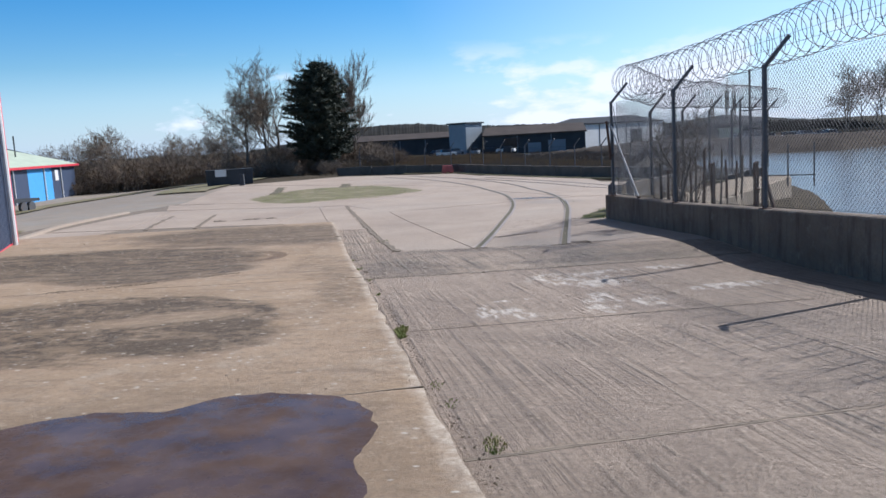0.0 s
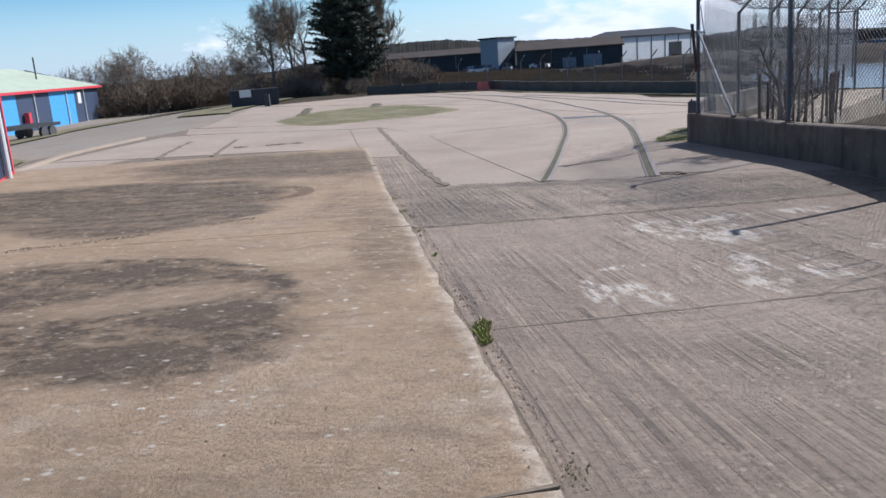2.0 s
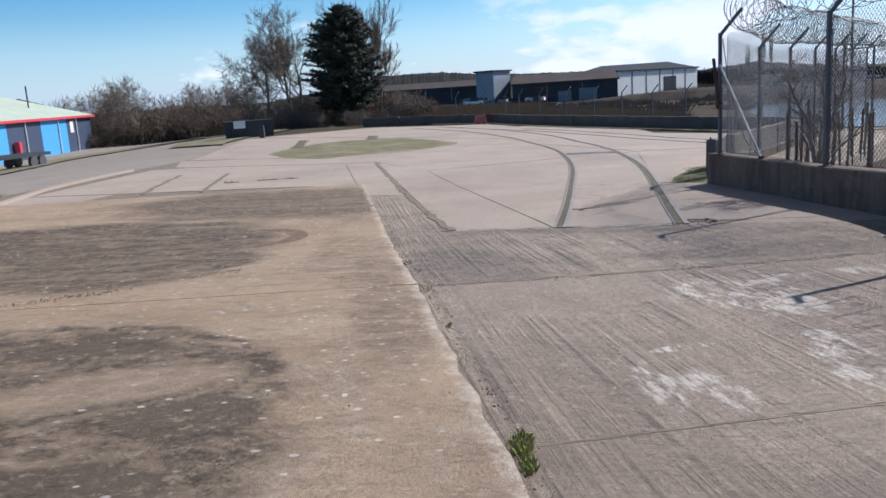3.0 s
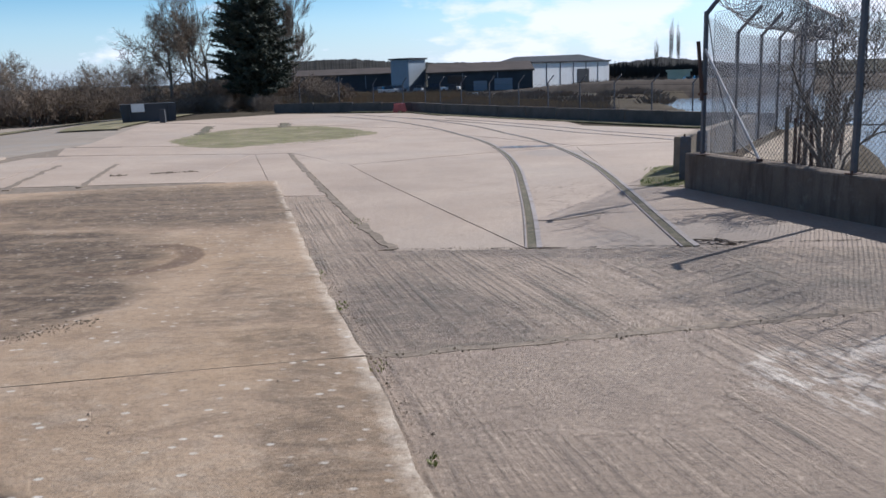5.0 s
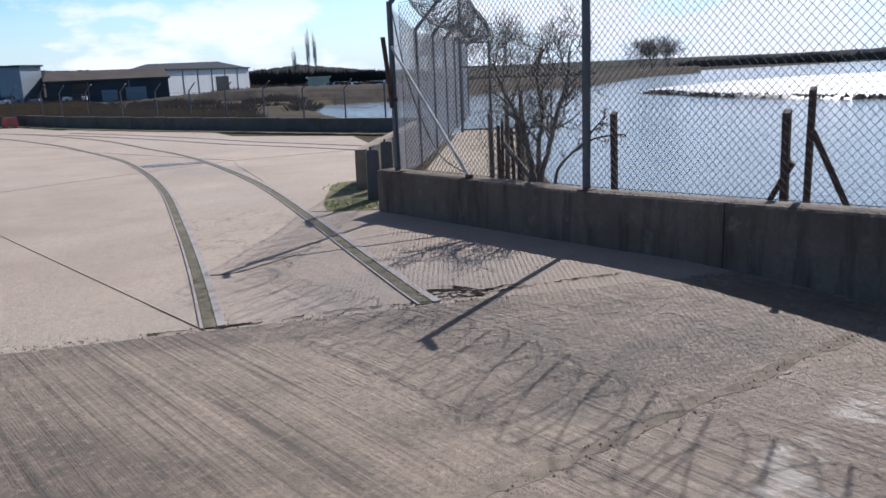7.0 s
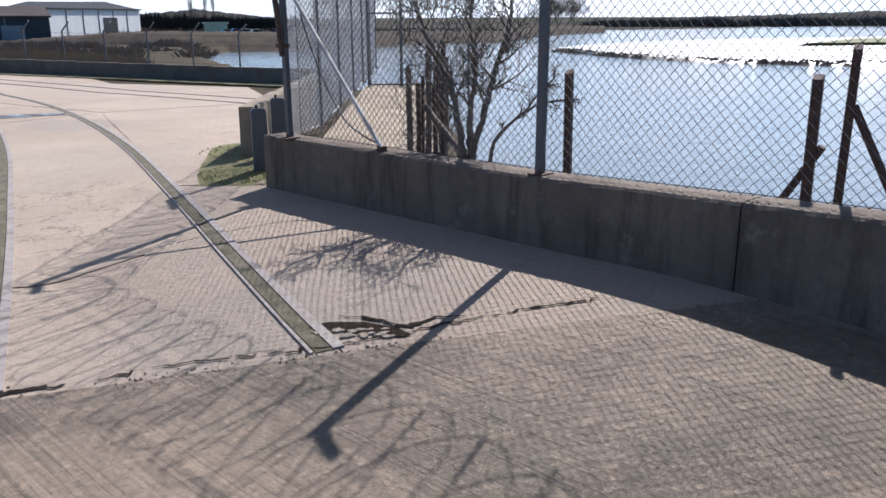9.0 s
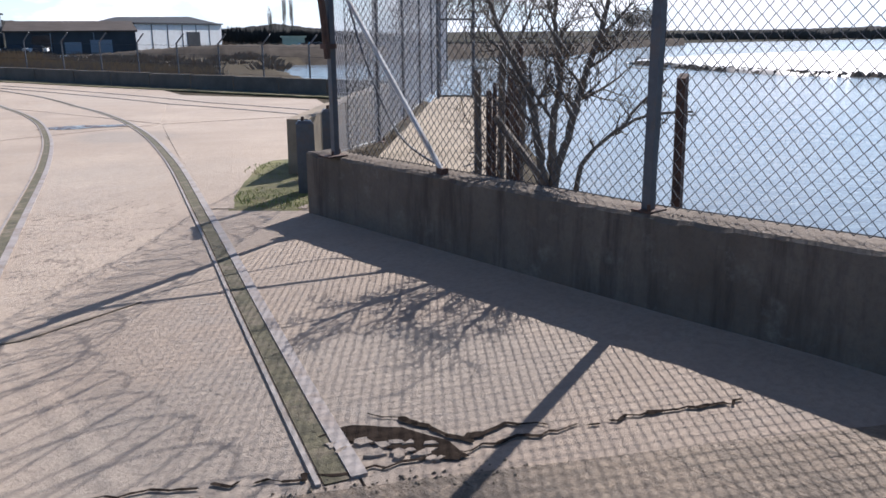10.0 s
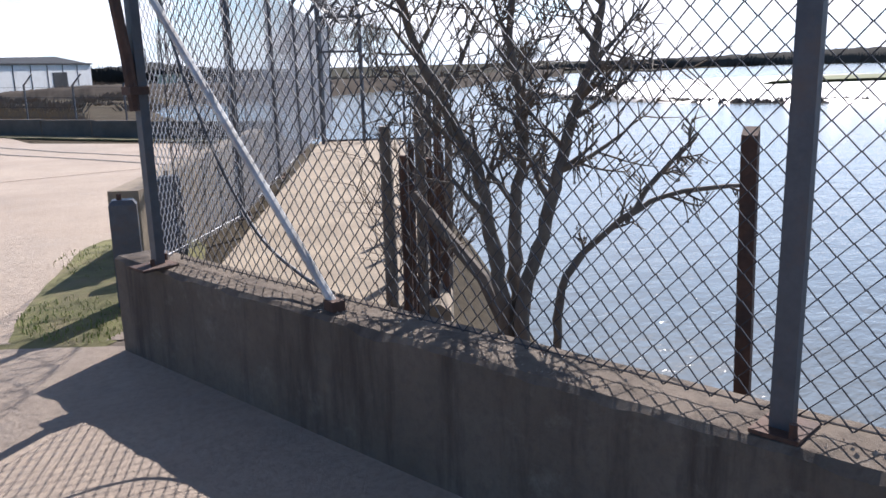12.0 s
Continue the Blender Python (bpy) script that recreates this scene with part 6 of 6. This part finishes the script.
rnd = random.Random(5)
cars = [far_car(at_az(0.3, 180, -2.3), 20, "white"), far_car(at_az(2.3, 182, -2.3), 80, "greyclad"), far_car(at_az(21.0, 190, -2.6), 40, "darkclad")]
for i in range(26):
    az = rnd.uniform(-1, 6) if i < 9 else rnd.uniform(19.3, 25.5)
    x, y, z = at_az(az, rnd.uniform(178, 195), -2.3 if i < 9 else -2.5)
    copy_thing(cars[rnd.randint(0, 2)], pose(x, y, z, 0, 0, rnd.uniform(0, 180)))

# embankment below the car park, wooded hill and far shores
def ridge(name, pts, wid, mat, label, category, rough, seed, n=260):
    """A long bank: bearing, distance, foot and top heights along it."""
    g = Geo()
    for i in range(n + 1):
        t = i / n * (len(pts) - 1)
        k = min(len(pts) - 2, int(t))
        f = t - k
        az, d, z0, z1 = [a + (b - a) * f for a, b in zip(pts[k], pts[k + 1])]
        bump = rough * (noise.noise(Vector((az * 2.3, seed, 0))) + 0.7 * noise.noise(Vector((az * 9.0, seed, 1))) + 0.5 * noise.noise(Vector((az * 31.0, seed, 2))))
        for r, (dd, z) in enumerate(((0, z0), (wid * 0.12, z0 + (z1 - z0) * 0.4), (wid * 0.25, z0 + (z1 - z0) * 0.65), (wid * 0.37, z0 + (z1 - z0) * 0.85), (wid * 0.5, z1), (wid, z0 - 1))):
            own = rough * (noise.noise(Vector((az * 6.0, seed, r * 3.1))) + 0.8 * noise.noise(Vector((az * 23.0, seed, r * 5.3))))
            x, y, _ = at_az(az + 0.05 * noise.noise(Vector((az * 11, r * 7.0, seed))), d + dd + own * 4, 0)
            g.v.append((x, y, z + (bump * 0.6 + own * 0.6 if 0 < r < 5 else 0)))
    for i in range(n):
        for k in range(5):
            a = i * 6 + k
            g.f.append((a, a + 1, a + 7, a + 6))
    return single(name, g, mat, label, category, True, kind="structure")


ridge("hill", [(-40, 900, -6, -2), (-14, 900, -6, -1), (-9, 850, -6, 10), (-6, 780, -6, 19.5), (-3.5, 780, -6, 20.5), (-1.5, 780, -6, 20), (0.6, 780, -6, 16.5), (4, 780, -6, 13), (12, 770, -6, 10), (15.5, 750, -6, 5), (17.6, 740, -6, 7.5), (18.9, 730, -6, 9.5), (21.3, 720, -6, 5), (26, 700, -6, -3)], 260, MAT["hill"], "wooded hill beyond the sheds", "hill", 1.3, 3.0, 700)
ridge("far_bank", [(6, 128, -2.6, -1.9), (11, 118, -2.8, -0.9), (14.5, 106, -3.0, -0.35), (20, 105, -3.0, -0.45), (26, 106, -3.0, -0.6), (31, 126, -3.0, -0.8), (36, 128, -3.0, -1.0), (40, 175, -3.0, -0.9), (44, 205, -3, -1.0)], 22, MAT["bank"], "dark earth flood bank across the inlet", "bank", 0.15, 5.0)
ridge("far_shore", [(34, 420, -5, -1.5), (40, 420, -5, -1.8), (46.5, 420, -5, -0.6), (47, 400, -5, 0.2), (54, 380, -5, 1.2), (62, 360, -5, 3.0), (75, 360, -5, 3.5), (95, 380, -5, 3)], 60, MAT["hill"], "low wooded far shore of the river", "shore", 0.5, 8.0)
big = bare_tree(11.5, 41, at_az(41.6, 300, -2.6), 4, 0.8, 0.1, 4, "broad bare trees on the far shore", "bare_tree", 0.01, rmin=0.03, more=1)
copy_thing(big, pose(*at_az(42.6, 305, -2.2), 0, 0, 70))
copy_thing(big, pose(*at_az(41.0, 310, -2.4), 0, 0, 160))
pop = bare_tree(12.0, 43, at_az(19.1, 330, -3), 4, 0.4, 0.3, 4, "slim bare poplar beyond the car park", "bare_tree", 0.014)
pop.scale = (0.35, 0.35, 1.5)
for az in (19.55, 18.2):
    copy_thing(pop, pose(*at_az(az, 335, -3), 0, 0, az * 40)).scale = (0.35, 0.35, 1.4 if az > 19 else 1.0)
rnd = random.Random(9)
for i in range(14):
    az = rnd.uniform(26, 35)
    c = copy_thing(protos[3], pose(*at_az(az, rnd.uniform(150, 165), -1.3), 0, 0, rnd.uniform(0, 360)))
    c.scale = (1.3, 1.3, 1.2 + 0.7 * rnd.random())

# ---- small things in the yard ----
bar = thing("road_barrier", "faded red plastic road barrier by the back wall", "barrier", (0.4, 66.2, ground_z(0.4, 66.2)), 10)
g = Geo()
MAT["fadedred"] = mat_plain("faded_red_plastic", (0.50, 0.12, 0.10), 0.2, 3, 0.6, bump=0)
g.box(0, 0, 0.12, 0.95, 0.3, 0.5, None, 0.8)
part("panel", g, MAT["fadedred"], bar)
for sx in (-0.3, 0.3):
    g = Geo()
    g.box(sx, 0, 0, 0.25, 0.45, 0.13)
    part("foot", g, MAT["fadedred"], bar)
skip = thing("waste_skip", "dark steel skip with a pale sign board", "skip", at_az(-14.6, 64), 20)
g = Geo()
g.box(0, 0, 0.05, 3.2, 1.6, 1.15, None, 1.05)
part("body", g, MAT["darkclad"], skip)
g = Geo()
g.box(-0.7, -0.85, 0.7, 0.8, 0.05, 0.5)
part("sign_board", g, MAT["white"], skip, "pale sign board")
for sx in (-1.2, 1.2):
    g = Geo()
    g.box(sx, -0.85, 0, 0.12, 0.1, 1.2)
    part("rib", g, MAT["darkclad"], skip)
g = Geo()
g.box(*at_az(-13.8, 60), 0.35, 0.3, 0.85, None, 0.9)
single("marker_post", g, MAT["darkclad"], "short dark marker post beside the track", "post")
tr = thing("flatbed_trailer", "dark flatbed trailer with twin wheels by the blue unit", "trailer", (-32.6, 59.5, ground_z(-32.6, 59.5)), 80)
g = Geo()
g.box(0, 0, 0.75, 6.5, 2.2, 0.22)
part("deck", g, MAT["darkclad"], tr)
for sx in (1.4, 2.3):
    for sy in (-1, 1):
        g = Geo()
        g.tube([(sx, sy - 0.12, 0.38), (sx, sy + 0.12, 0.38)], 0.38, 12)
        part("wheel", g, MAT["post"], tr, "black tyre")
# broken concrete at the end of the rail
rnd = random.Random(8)
rub = thing("broken_edge", "cracked and crumbled slab edge beside the rail", "broken concrete", kind="stuff")
CUT = Vector((0.54, -0.84, 0)), Vector((0.84, 0.54, 0))
g = Geo()
ring = []
for i in range(26):
    a = 6.28319 * i / 26
    r = 1 + 0.45 * noise.noise(Vector((math.cos(a) * 2.1, math.sin(a) * 2.1, 4.0)))
    p = Vector((2.5, 14.66, 0)) + CUT[0] * 0.31 * r * math.cos(a) + CUT[1] * (0.085 * r * math.sin(a) - 0.05 * math.cos(a) ** 2)
    ring.append((p.x, p.y))
# flat sheet on the slab; its depth is only painted as dark shade
g.add([(x, y, ground_z(x, y) + 0.004) for x, y in ring], [tuple(range(26))])
part("cavity", g, MAT["hollow"], rub, "dark broken hollow")


def crack(line, width, seed):
    """A jagged dark split that swells, narrows and breaks off."""
    r = random.Random(seed)
    g = Geo()
    pts = spline(line, 0.045)
    pts = [p + Vector((r.gauss(0, 0.012), r.gauss(0, 0.014), 0)) for p in pts]
    for p, q in zip(pts, pts[1:]):
        wide = width * (0.55 + 1.3 * noise.noise(Vector((p.x * 3.1, p.y * 3.1, seed))) + r.uniform(-0.25, 0.35))
        if wide < width * 0.15:
            continue
        d = (q - p).normalized()
        n = Vector((d.y, -d.x, 0)) * wide / 2
        k = [p - d * 0.012, p + n * r.uniform(0.5, 1.2), q + n * r.uniform(0.3, 1.0), q + d * 0.012, q - n * r.uniform(0.5, 1.2), p - n * r.uniform(0.3, 1.0)]
        g.add([(v.x, v.y, ground_z(v.x, v.y) + 0.0045) for v in k], [(5, 4, 3, 2, 1, 0)])
    return part("crack", g, MAT["hollow"], rub, "jagged dark crack along the slab edge")


crack([(0.2, 15.28), (1.06, 14.95), (1.49, 14.86), (2.1, 14.58), (2.65, 14.43), (3.24, 14.31), (3.85, 14.12)], 0.04, 44)
crack([(2.26, 14.85), (2.5, 14.9), (2.62, 14.74), (2.7, 14.5)], 0.06, 47)
crack([(2.7, 14.5), (2.95, 14.5), (3.1, 14.36)], 0.05, 49)
for i in range(16):
    t = rnd.random()
    x, y = 2.3 + 0.32 * t + rnd.uniform(-0.06, 0.06), 14.78 - 0.38 * t + rnd.uniform(-0.06, 0.06)
    s = rnd.uniform(0.012, 0.038)
    g = Geo()
    n = 6
    rr = [rnd.uniform(0.45, 1.35) for _ in range(n)]
    z = ground_z(x, y)
    g.add([(x + s * 1.5 * r * math.cos(6.283 * k / n), y + s * r * math.sin(6.283 * k / n), z - 0.01) for k, r in enumerate(rr)] +
          [(x + s * 1.35 * r * math.cos(6.283 * k / n), y + s * 0.85 * r * math.sin(6.283 * k / n), z + 0.008) for k, r in enumerate(rr)],
          [tuple(range(n, 2 * n))] + [(k, (k + 1) % n, n + (k + 1) % n, n + k) for k in range(n)])
    part("concrete_lump", g, MAT["pale"], rub)
